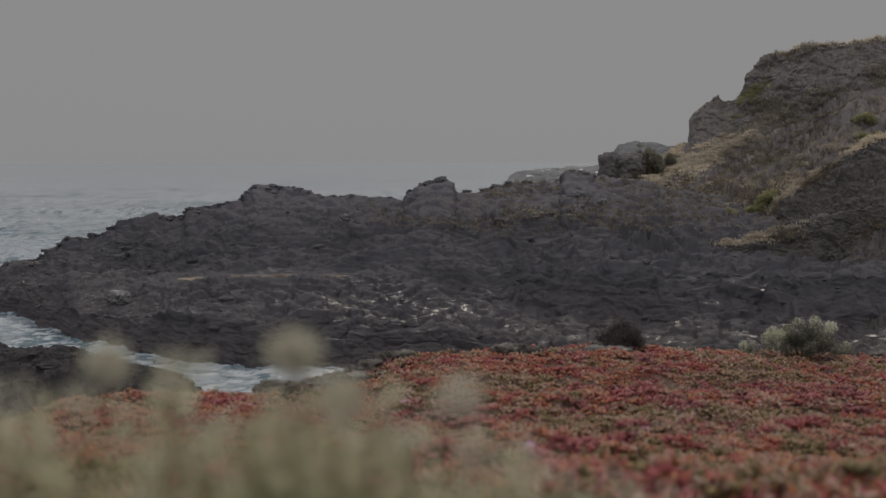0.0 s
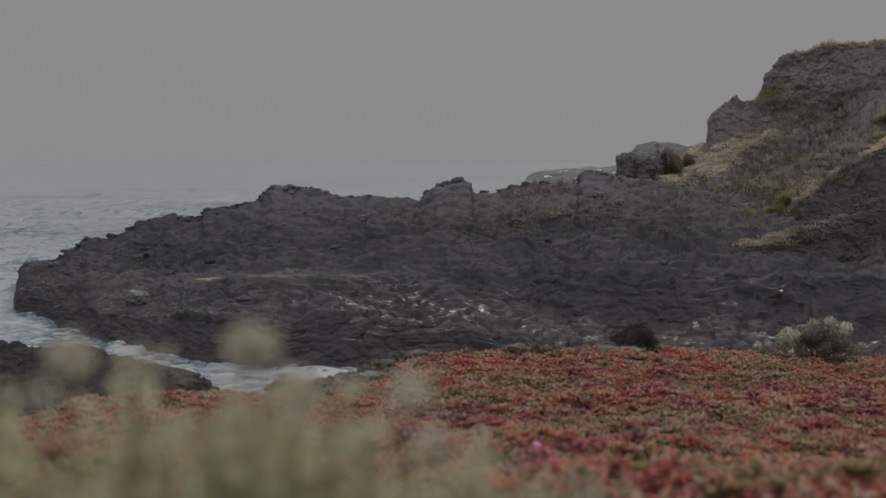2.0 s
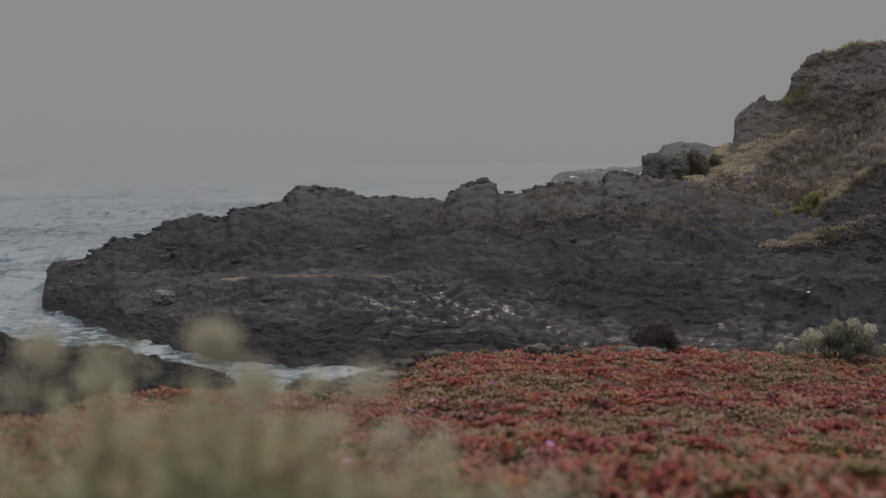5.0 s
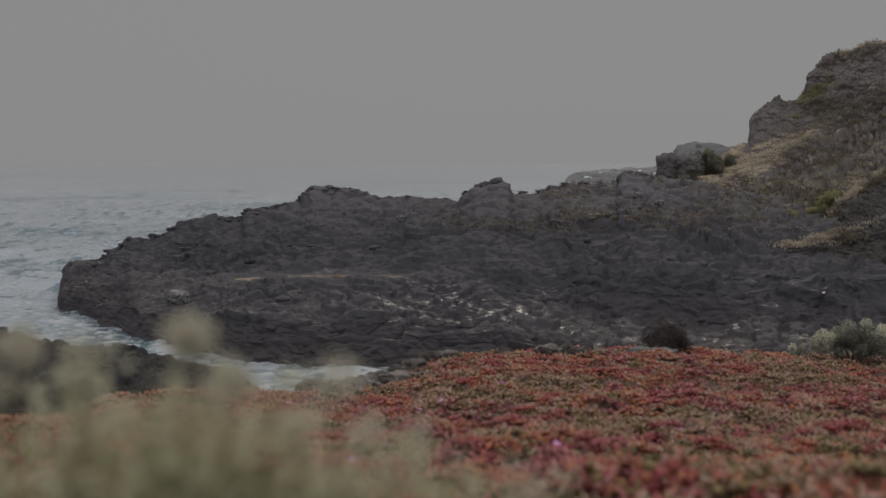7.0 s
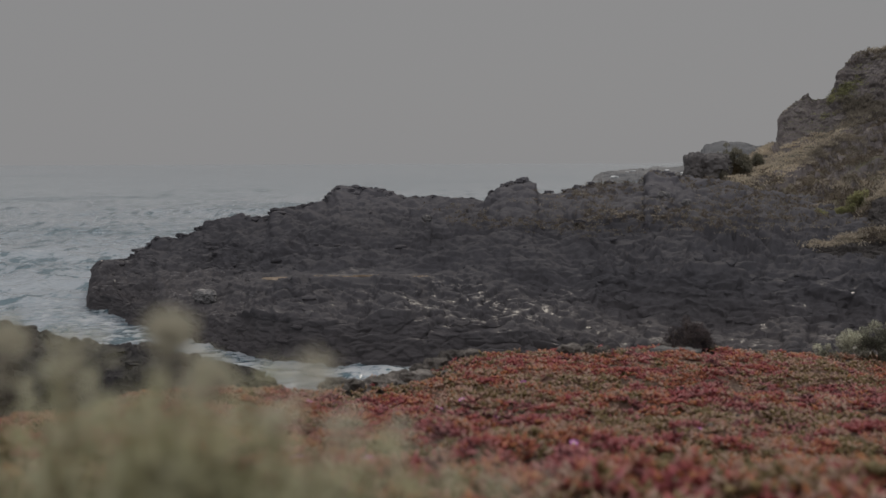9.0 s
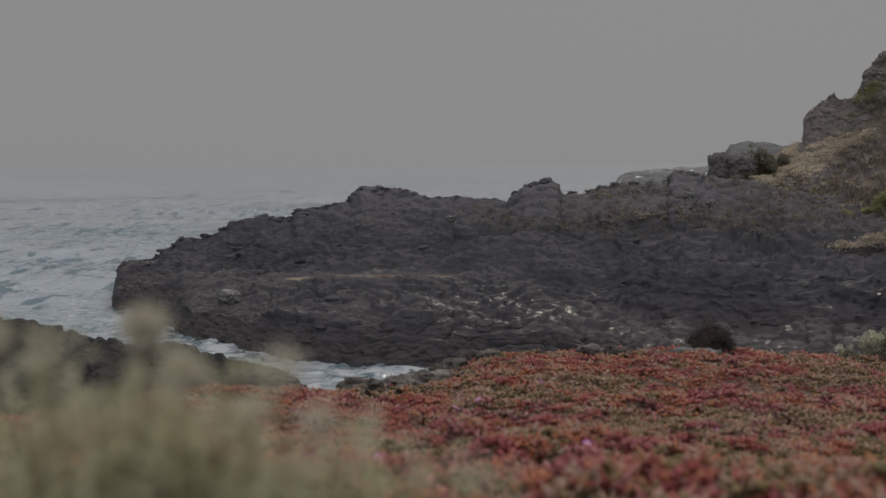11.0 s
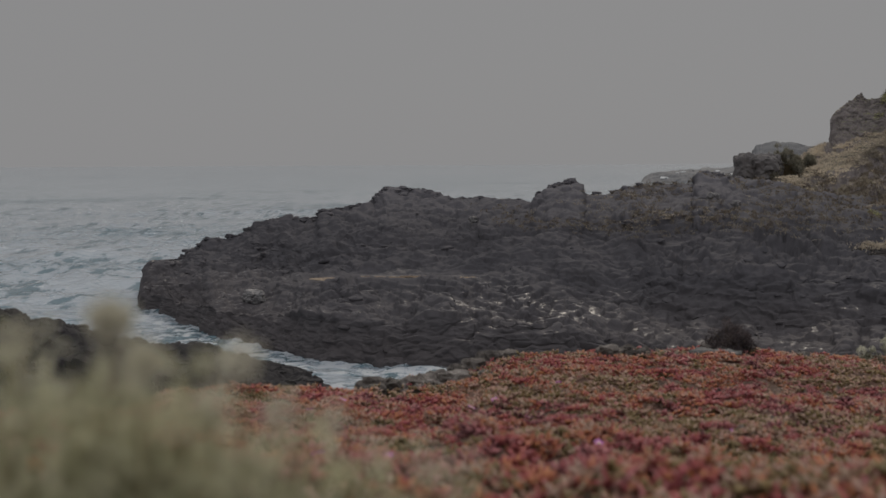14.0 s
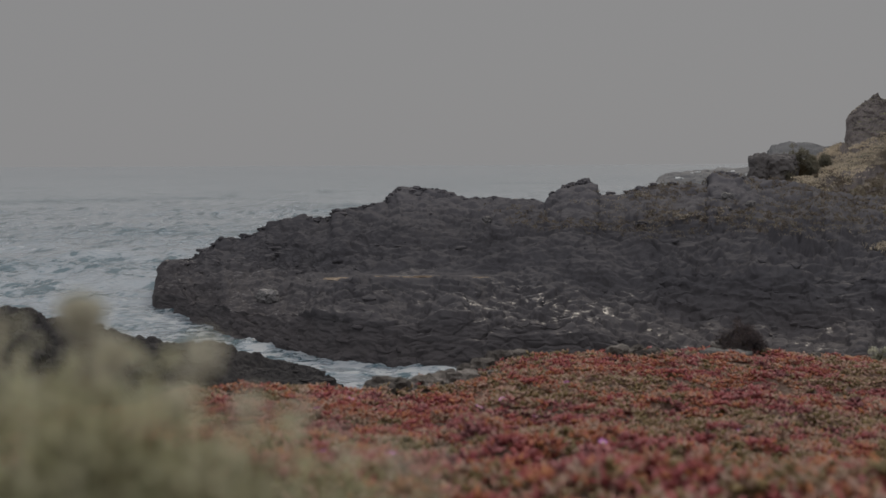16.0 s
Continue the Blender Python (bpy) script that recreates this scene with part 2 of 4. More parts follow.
def soil_material():
    m, n, l, b = material("matted_soil")
    big, fine = fractal(n, l, 1.3, 4), fractal(n, l, 22.0, 7, 0.7)
    col = ramp(n, l, fine, [(0.36, (0.07, 0.052, 0.042)), (0.52, (0.15, 0.108, 0.085)), (0.68, (0.28, 0.215, 0.17))])
    col = mix(n, l, ramp(n, l, big, [(0.45, (0, 0, 0)), (0.6, (0.6, 0.6, 0.6))]), col, (0.16, 0.07, 0.05))
    l.new(col, b.inputs["Base Color"])
    b.inputs["Roughness"].default_value = 0.95
    relief(n, l, b, fine, 0.8, 0.03)
    return m


SOIL = soil_material()
POOL, pn, pl, pb = material("pool_water")
pl.new(ramp(pn, pl, fractal(pn, pl, 0.6, 3), [(0.4, (0.2, 0.15, 0.11)), (0.6, (0.34, 0.27, 0.2))]), pb.inputs["Base Color"])
pb.inputs["Roughness"].default_value, pb.inputs["IOR"].default_value = 0.25, 1.33
SCRUB = tint_material("coastal_scrub_leaf", [(0.0, (0.1, 0.082, 0.068)), (0.6, (0.15, 0.123, 0.098)), (0.9, (0.185, 0.155, 0.118)), (1.0, (0.2, 0.18, 0.12))], 0.8, 0.4, 0.2, 0.15)
STRAW = tint_material("dry_grass", [(0.0, (0.15, 0.132, 0.108)), (0.4, (0.25, 0.22, 0.18)), (0.8, (0.42, 0.37, 0.3)), (1.0, (0.56, 0.48, 0.37))], 0.8, 0.25, 0.2, 0.3)


# ---- noise and mesh helpers ----
def chance_at(i, j, k, seed):
    h = (i * 374761393 + j * 668265263 + k * 2147483647 + seed * 1274126177) & 0xFFFFFFFF
    h = ((h ^ (h >> 13)) * 1274126177) & 0xFFFFFFFF
    h = ((h ^ (h >> 16)) * 2246822519) & 0xFFFFFFFF
    return ((h ^ (h >> 15)) & 0xFFFFFF) / float(0xFFFFFF)


def grain(p, seed=0):
    """Smooth noise, -1 to 1, at the points p (n, 3)."""
    i = np.floor(p).astype(np.int64)
    f = p - i
    f = f * f * (3 - 2 * f)
    out = 0
    for dx in (0, 1):
        for dy in (0, 1):
            for dz in (0, 1):
                w = (f[:, 0] if dx else 1 - f[:, 0]) * (f[:, 1] if dy else 1 - f[:, 1]) * (f[:, 2] if dz else 1 - f[:, 2])
                out = out + w * chance_at(i[:, 0] + dx, i[:, 1] + dy, i[:, 2] + dz, seed)
    return out * 2 - 1


def rough_noise(p, octaves=4, gain=0.5, seed=0):
    out, amp = 0, 1.0
    for o in range(octaves):
        out = out + amp * grain(p * 2.03 ** o + 17.3 * o, seed + o)
        amp *= gain
    return out


def boulders(p, seed=0):
    """Distance to the nearest and the second nearest of scattered centres: blocky relief."""
    i = np.floor(p).astype(np.int64)
    a = np.full(len(p), 9.0)
    b, own = a.copy(), a.copy()
    for dx in (-1, 0, 1):
        for dy in (-1, 0, 1):
            for dz in (-1, 0, 1):
                c = i + (dx, dy, dz)
                at = np.stack([chance_at(c[:, 0], c[:, 1], c[:, 2], seed + s) for s in (1, 2, 3)], 1) + c
                d = np.sqrt(((at - p) ** 2).sum(1))
                b = np.where(d < a, a, np.minimum(b, d))
                own = np.where(d < a, chance_at(c[:, 0], c[:, 1], c[:, 2], seed + 4), own)
                a = np.minimum(a, d)
    return a, b, own


def smooth(x, a, b):
    t = np.clip((x - a) / (b - a), 0, 1)
    return t * t * (3 - 2 * t)


def mesh_of(name, verts, faces, mat, shade=True, attrs=None):
    """A mesh from arrays; faces is an (n, 3) or (n, 4) array, or a list of such."""
    groups = faces if isinstance(faces, list) else [faces]
    me = bpy.data.meshes.new(name)
    me.vertices.add(len(verts))
    me.vertices.foreach_set("co", np.asarray(verts, np.float32).ravel())
    loops = np.concatenate([g.ravel() for g in groups]).astype(np.int32)
    sizes = np.concatenate([np.full(len(g), g.shape[1]) for g in groups]).astype(np.int32)
    me.loops.add(len(loops))
    me.loops.foreach_set("vertex_index", loops)
    me.polygons.add(len(sizes))
    me.polygons.foreach_set("loop_start", np.r_[0, np.cumsum(sizes)[:-1]].astype(np.int32))
    me.polygons.foreach_set("loop_total", sizes)
    me.polygons.foreach_set("use_smooth", np.full(len(sizes), shade))
    for key, values in (attrs or {}).items():
        me.attributes.new(key, "FLOAT", "POINT").data.foreach_set("value", np.asarray(values, np.float32))
    me.materials.append(mat)
    me.update(calc_edges=True)
    return me


def part(name, me, parent, label=""):
    ob = new(name, me)
    ob.parent = parent
    return tagged(ob, label)


def grid_faces(rows, cols, wrap=False):
    r, c = np.meshgrid(np.arange(rows - 1), np.arange(cols if wrap else cols - 1), indexing="ij")
    d = (c + 1) % cols
    return np.stack([r * cols + c, r * cols + d, (r + 1) * cols + d, (r + 1) * cols + c], -1).reshape(-1, 4)


def along(u, pairs):
    a = np.array(pairs)
    return np.interp(u, a[:, 0], a[:, 1])


LAND = {}


def land(name, u, curves, rows, mat, block=1.0, amp=0.8, left_end=None, seed=0, fine=0.45, crags=0.0, flat=None, strata=0.6, dig=None, ledges=None, shade=False):
    """A sheet of land across the cove. u: bearings (x / y). curves: from the front foot to the back foot, pairs of arrays
    (distance y, height z) over u; rows: mesh rows between them. Then blocky relief pushed out along the sheet's normals.
    ledges: step height, tilt of the treads and how fully the slope is cut into them."""
    ys, zs = [], []
    for (y0, z0), (y1, z1), k in zip(curves, curves[1:], rows):
        for j in range(k):
            ys.append(y0 + (y1 - y0) * j / k), zs.append(z0 + (z1 - z0) * j / k)
    ys.append(curves[-1][0]), zs.append(curves[-1][1])
    y, z = np.array(ys), np.array(zs)
    if left_end:
        z = SEA - 3 + (z - SEA + 3) * smooth(u, *left_end)[None, :]
    p = np.stack([u[None, :] * y, y, z], -1)
    du, dv = np.gradient(p, axis=1), np.gradient(p, axis=0)
    nrm = np.cross(du, dv)
    nrm /= np.linalg.norm(nrm, axis=-1, keepdims=True) + 1e-9
    q = p.reshape(-1, 3)
    wob = np.stack([rough_noise(q * 0.35 / block, 2, 0.5, seed + k) for k in (40, 50, 60)], 1)
    a, b, own = boulders((q + wob * 0.7 * block) * np.array([0.7, 0.7, 1.9]) / (2.6 * block), seed)
    a2, b2, own2 = boulders((q + wob * 0.35 * block) * np.array([0.6, 0.7, 1.8]) / (0.95 * block), seed + 9)
    _, _, own3 = boulders(q * np.array([0.6, 0.8, 1.8]) / (0.38 * block), seed + 19)
    h = amp * (0.6 * (own - 0.5) + 0.35 * (1 - a) * smooth(b - a, 0.0, 0.3) + 0.6 * rough_noise(q / (4.5 * block), 3, 0.55, seed + 3))
    layers = 0.5 * np.tanh(3 * grain(q * np.array([0.12, 0.12, 1.3]) / block + wob * 0.4, seed + 21)) + 0.35 * np.tanh(3 * grain(q * np.array([0.4, 0.4, 3.6]) / block + wob * 0.5, seed + 22)) + 0.3 * np.tanh(2 * grain(q * np.array([1.1, 1.1, 6]) / block + wob, seed + 23))
    h += amp * strata * layers
    if ledges:
        wall = 1 - smooth(nrm.reshape(-1, 3)[:, 2], 0.35, 0.65)
        h = h * (1 - 0.55 * wall) + amp * wall * (0.5 * rough_noise(q * np.array([0.7, 0.7, 0.12]), 3, 0.55, seed + 37) + 0.12 * grain(q * np.array([3.2, 3.2, 0.5]), seed + 39))
        fine = fine * (1 - 0.5 * wall)
    h += fine * amp * (0.8 * (own2 - 0.5) + 0.5 * (1 - a2) * smooth(b2 - a2, 0.0, 0.35) + 0.5 * (own3 - 0.5))
    if flat is not None:
        h = h * flat(q)
    if crags:
        h += crags * np.maximum(0, rough_noise(q / (9 * block), 2, 0.5, seed + 7) - 0.1)
    q = q + nrm.reshape(-1, 3) * h[:, None]
    if ledges:
        step, lean, cut = ledges
        big_cell = boulders((q + wob * block) * np.array([0.16, 0.2, 0.5]) / block, seed + 29)[2] - 0.5
        tilt = lean * (rough_noise(q * np.array([0.22, 0.3, 0.1]), 3, 0.55, seed + 31) + 1.5 * big_cell)
        rise = step * (1 + 0.5 * grain(q * np.array([0.05, 0.05, 0.0]), seed + 33))
        level = (q[:, 2] + tilt) / rise
        part_up = level - np.floor(level)
        room = (cut if flat is None else cut * flat(q)) * smooth(rough_noise(q * np.array([0.12, 0.12, 0.2]), 3, 0.5, seed + 35), -0.7, 0.1)
        room = room * (1 - 0.85 * wall)
        q[:, 2] += room * rise * (smooth(part_up, 0.45, 1.0) - part_up)
    if dig is not None:
        q[:, 2] -= dig(q)
    LAND[name] = (q, nrm.reshape(-1, 3), y.shape)
    return tagged(new(name, mesh_of(name, q, grid_faces(len(y), len(u)), mat, shade)), kind="structure")


LEAF_V = np.array([[0, 0, 0], [0.42, 0.22, 0.05], [1, 0, 0.0], [0.42, -0.22, 0.05], [0.42, 0, -0.04]])
LEAF_F = np.array([[0, 4, 1], [4, 2, 1], [0, 3, 4], [3, 2, 4]])


LEAF_FAR_F = np.array([[0, 2, 1], [0, 3, 2]])


def leaf_cloud(rnd, centres, spread, per, size, tint, toplit=0.0, far=False):
    n = len(centres) * per
    r = np.random.default_rng(rnd.randrange(10 ** 6))
    c = np.repeat(np.asarray(centres), per, 0)
    d = r.normal(0, 1, (n, 3))
    d /= np.linalg.norm(d, axis=1, keepdims=True)
    pos = c + d * spread * r.random((n, 1)) ** 0.45
    way = d * 0.8 + r.normal(0, 0.5, (n, 3)) + [0, 0, 0.4]
    way /= np.linalg.norm(way, axis=1, keepdims=True)
    side = np.cross(way, r.normal(0, 1, (n, 3)))
    side /= np.linalg.norm(side, axis=1, keepdims=True)
    up = np.cross(way, side)
    s = size * (0.6 + 0.8 * r.random((n, 1, 1)))
    shape, tri = (LEAF_V[:4], LEAF_FAR_F) if far else (LEAF_V, LEAF_F)
    v = pos[:, None] + s * (shape[None, :, 0:1] * way[:, None] + shape[None, :, 1:2] * side[:, None] + shape[None, :, 2:3] * up[:, None])
    f = (tri[None] + len(shape) * np.arange(n)[:, None, None]).reshape(-1, 3)
    # leaves on top of a puff get a paler tint in place of top light
    t = np.clip(np.repeat(tint, per) + r.normal(0, 0.12, n) + toplit * (pos - c)[:, 2] / spread, 0, 1)
    return v.reshape(-1, 3), f, np.repeat(t, len(shape))


# ---- sea and land ----
U_SHORE = [(-0.42, 95), (-0.4077, 93.5), (-0.38, 88), (-0.3577, 84), (-0.3345, 78.2), (-0.29, 75), (-0.25, 71), (-0.23, 69.2), (-0.178, 67.2), (-0.04, 68), (0.1, 66), (0.35, 66)]
SKYLINE = [(-0.42, -0.105), (-0.4071, -0.1027), (-0.3981, -0.0965), (-0.3694, -0.0902), (-0.3483, -0.0731), (-0.3067, -0.0654), (-0.2962, -0.0576), (-0.2367, -0.0493), (-0.2314, -0.0421), (-0.1823, -0.0349), (-0.1709, -0.0246), (-0.1462, -0.0262), (-0.1256, -0.0298), (-0.0947, -0.0303), (-0.0371, -0.0334), (-0.0216, -0.0215), (-0.0031, -0.0165), (0.0072, -0.018), (0.0103, -0.0251), (0.034, -0.0267), (0.0494, -0.021), (0.0751, -0.0184), (0.1085, -0.0195), (0.1121, -0.0087), (0.1316, -0.0097), (0.1419, -0.0148), (0.178, -0.0179), (0.24, -0.03), (0.35, -0.05)]


CREST_AT = [(-0.41, 103), (-0.37, 102), (-0.3, 102), (-0.23, 101), (-0.17, 102), (-0.09, 101), (0, 101), (0.1, 103), (0.2, 108), (0.35, 112)]


def lumps(q):
    """Broken mounds on the slope behind the platform, towards the hill."""
    room = smooth(q[:, 0] / q[:, 1], -0.06, 0.04) * smooth(q[:, 1], 74, 82) * (1 - smooth(q[:, 1], 88, 100))
    return room * (1.1 * np.maximum(0, rough_noise(q * np.array([0.26, 0.2, 0.26]), 5, 0.68, 301) - 0.05) - 0.2)


def shore(u):
    return along(u, U_SHORE) + 0.3


def promontory():
    u = np.concatenate([np.linspace(-0.4165, 0.41, 860), np.linspace(0.415, 0.8, 30)])
    o = np.zeros_like(u)
    wander = [rough_noise(np.stack([u * k, o, o + 7 * j], 1), 3, 0.55, 400 + j) for j, k in enumerate((22, 24, 34, 24, 15))]
    yw = shore(u) + 0.4 * wander[0]
    yr = 2.2 * wander[1] * smooth(u, -0.4, -0.3) * (1 - 0.75 * smooth(u, -0.06, 0.04)) + along(u, [(-0.41, 97), (-0.376, 92), (-0.344, 88), (-0.29, 86), (-0.25, 80), (-0.2, 75.5), (-0.1, 76), (0, 77.5), (0.1, 76), (0.2, 75), (0.35, 73)])
    zr = EYE + yr * along(u, [(-0.41, -0.1147), (-0.3753, -0.1147), (-0.3442, -0.1121), (-0.25, -0.1137), (-0.199, -0.1121), (-0.0954, -0.1105), (-0.0435, -0.104), (0.0083, -0.119), (0.06, -0.134), (0.12, -0.144), (0.35, -0.15)])
    zr = zr + 0.45 * wander[2] * smooth(u, -0.4, -0.3)
    yb = 0.8 * wander[3] * smooth(u, -0.4, -0.3) + along(u, [(-0.41, 99), (-0.375, 97), (-0.344, 94), (-0.29, 94), (-0.25, 88), (-0.2, 83), (-0.1, 82), (0, 80.5), (0.1, 78.5), (0.35, 75.5)])
    zb = EYE + yb * along(u, [(-0.41, -0.1069), (-0.375, -0.1017), (-0.3437, -0.0965), (-0.2921, -0.1006), (-0.2507, -0.1038), (-0.1989, -0.1027), (-0.0953, -0.1032), (-0.0435, -0.0939), (0.1118, -0.1), (0.35, -0.105)])
    yc = along(u, CREST_AT)
    zc = EYE + yc * along(u, SKYLINE) - 0.05 - 0.15 * smooth(u, -0.1, -0.04)
    # a steep wall behind the platform, gentler ledges towards the tip
    steep = 0.45 * smooth(u, -0.3, -0.17) * (1 - 0.4 * smooth(u, -0.02, 0.06))
    ym = (yb + yc) / 2 * (1 - steep) + (yb + 5) * steep
    em = along(u, SKYLINE) * 0.6 + (zb - EYE) / yb * 0.4
    ym = ym + 2.2 * wander[4] * smooth(u, -0.35, -0.2)
    zm = EYE + ym * em + 0.5 * wander[3]
    return land("promontory", u, [(yw - 2, yw * 0 + SEA - 2.5), (yw, yw * 0 + SEA), (yw + 0.22 * (yr - yw), SEA + 0.6 * (zr - SEA)), (yr, zr), (yb, zb), (ym, zm), (yc, zc), (yc + 7, zc - 2.5), (yc + 24, yc * 0 + SEA - 3)], [4, 66, 66, 46, 92, 62, 8, 8], BASALT, 0.75, 0.6, (-0.4155, -0.404), 11, 0.45, 0.0, lambda q: 1 - 0.9 * np.exp(-(((q[:, 0] + 13.5) / 8) ** 2 + ((q[:, 1] - 80.5) / 3) ** 2) ** 2), 0.22, lambda q: 0.12 * np.exp(-(((q[:, 0] + 13.5) / 7.5) ** 2 + ((q[:, 1] - 80.8) / 2.2) ** 2) ** 2) - lumps(q), (0.6, 1.1, 0.7), True)


def islet():
    u = np.linspace(-0.72, -0.2255, 380)
    crest = along(u, [(-0.72, -0.15), (-0.5733, -0.1522), (-0.5377, -0.1461), (-0.4971, -0.1533), (-0.4569, -0.161), (-0.4285, -0.1671), (-0.3823, -0.1715), (-0.3511, -0.1734), (-0.329, -0.1836), (-0.3046, -0.1908), (-0.2525, -0.1945), (-0.237, -0.2003), (-0.2275, -0.213), (-0.2255, -0.26)])
    yc = along(u, [(-0.72, 58), (-0.45, 55), (-0.22, 54)])
    zc = EYE + yc * crest
    return land("islet", u, [(yc - 14, yc * 0 + SEA - 3), (yc - 10, yc * 0 + SEA), (yc - 5, (zc + SEA) / 2 + 1), (yc, zc), (yc + 3, zc - 1.2), (yc + 6, yc * 0 + SEA - 3)], [4, 36, 60, 24, 16], REEF, 0.6, 0.5, None, 23)


def rib(q):
    """0 to 1: how near a place lies to the crest of one of the ribs that run slantwise down the slope."""
    u, e = q[:, 0] / q[:, 1], (q[:, 2] - EYE) / q[:, 1]
    across = np.stack([(e - 0.45 * u) * 46, u * 9, e * 0], 1)
    fine = np.stack([(e - 0.5 * u) * 120, u * 26, e * 0 + 3], 1)
    return np.clip(0.72 * (1 - np.abs(grain(across, 311)) * 1.6) + 0.38 * (1 - np.abs(grain(fine, 312)) * 1.6), 0, 1)


def ridges(q):
    room = smooth(q[:, 1], 100, 114) * (1 - smooth(q[:, 1], 142, 148)) * smooth(q[:, 0] / q[:, 1], 0.17, 0.24)
    return room * (2.6 * (rib(q) - 0.5) + 0.5 * rough_noise(q * 0.25, 3, 0.55, 317))


def hillside():
    u = np.concatenate([np.linspace(0.135, 0.44, 520), np.linspace(0.445, 0.9, 60)])
    o = u * 0
    sky_line = along(u, [(0.135, -0.024), (0.1778, -0.012), (0.2084, 0.0045), (0.2262, 0.0125), (0.2283, 0.0395), (0.2355, 0.048), (0.2455, 0.057), (0.249, 0.0588), (0.253, 0.0545), (0.266, 0.0552), (0.274, 0.067), (0.2765, 0.077), (0.2825, 0.084), (0.2918, 0.0938), (0.312, 0.098), (0.333, 0.1), (0.369, 0.1045), (0.404, 0.11), (0.5, 0.115), (0.9, 0.13)])
    base = along(u, [(0.135, -0.026), (0.1778, -0.014), (0.2084, 0.0015), (0.2226, 0.0105), (0.235, 0.0185), (0.266, 0.022), (0.307, 0.029), (0.338, 0.044), (0.369, 0.058), (0.404, 0.068), (0.9, 0.08)])
    foot = along(u, [(0.135, -0.04), (0.2, -0.032), (0.3, -0.03), (0.9, -0.02)])
    return land("hillside", u, [(o + 82, o - 8.5), (o + 98, EYE + 98 * along(u, [(0.135, -0.055), (0.9, -0.065)])), (o + 118, EYE + 118 * foot), (o + 146, EYE + 146 * base), (o + 152, EYE + 152 * sky_line), (o + 190, EYE + 152 * sky_line - 2), (o + 290, o - 14)], [20, 40, 60, 60, 16, 10], SLOPE, 0.95, 0.7, None, 31, 0.6, 1.4, None, 0.15, lambda q: -ridges(q))


def spur(name, crest, y, seed, drop, mat, reach):
    u = np.concatenate([np.linspace(crest[0][0], 0.45, 270), np.linspace(0.455, 0.85, 30)])
    o = u * 0
    c = EYE + y * along(u, crest)
    return land(name, u, [(o + y - reach, o - 11.5), (o + y - reach * 0.54, c - drop - 2.2), (o + y - reach * 0.12, c - drop * 0.25), (o + y, c), (o + y + 6, c - 1.5), (o + y + 16, c - 7)], [16, 74, 34, 8, 6], mat, 0.55, 0.5, None, seed, 0.5, 0.8, None, 0.05)


tagged(promontory(), "low promontory of dark wet basalt blocks with a tide pool", "rock promontory")
tagged(islet(), "dark craggy basalt reef beside the surf channel", "reef")
tagged(hillside(), "steep headland with dry grass, scrub and dark cliffs", "hillside")
tagged(spur("spur", [(0.245, -0.089), (0.287, -0.066), (0.3146, -0.0318), (0.3324, -0.02), (0.3627, -0.001), (0.3828, 0.0128), (0.402, 0.022), (0.85, 0.12)], 96, 47, 5.0, BROWN_ROCK, 26), "rocky spur with a crest of dry golden grass", "hillside")
tagged(spur("spur_low", [(0.232, -0.12), (0.2486, -0.0785), (0.2821, -0.0705), (0.3128, -0.0602), (0.3435, -0.0524), (0.85, 0.03)], 84, 53, 4.0, BROWN_ROCK, 11), "lower rocky spur with a grassy ledge", "hillside")


def far_land(name, y, line, deep, seed):
    u = np.linspace(line[0][0], line[-1][0], 220)
    o = u * 0
    c = EYE + y * (along(u, line) + 0.0009 * np.tanh(2 * rough_noise(np.stack([u * 110, o, o], 1), 4, 0.6, seed + 2)) * smooth(u, line[0][0], line[0][0] + 0.01))
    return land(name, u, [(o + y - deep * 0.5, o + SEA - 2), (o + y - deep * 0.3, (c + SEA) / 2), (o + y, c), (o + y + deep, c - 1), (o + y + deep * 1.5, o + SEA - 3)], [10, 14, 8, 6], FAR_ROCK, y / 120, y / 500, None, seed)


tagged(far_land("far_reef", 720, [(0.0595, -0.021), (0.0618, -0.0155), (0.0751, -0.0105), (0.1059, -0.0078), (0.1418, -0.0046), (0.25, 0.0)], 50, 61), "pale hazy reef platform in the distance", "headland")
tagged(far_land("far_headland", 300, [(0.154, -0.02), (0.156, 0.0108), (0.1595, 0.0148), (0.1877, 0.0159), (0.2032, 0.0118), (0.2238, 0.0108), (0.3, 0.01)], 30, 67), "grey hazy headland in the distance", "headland")


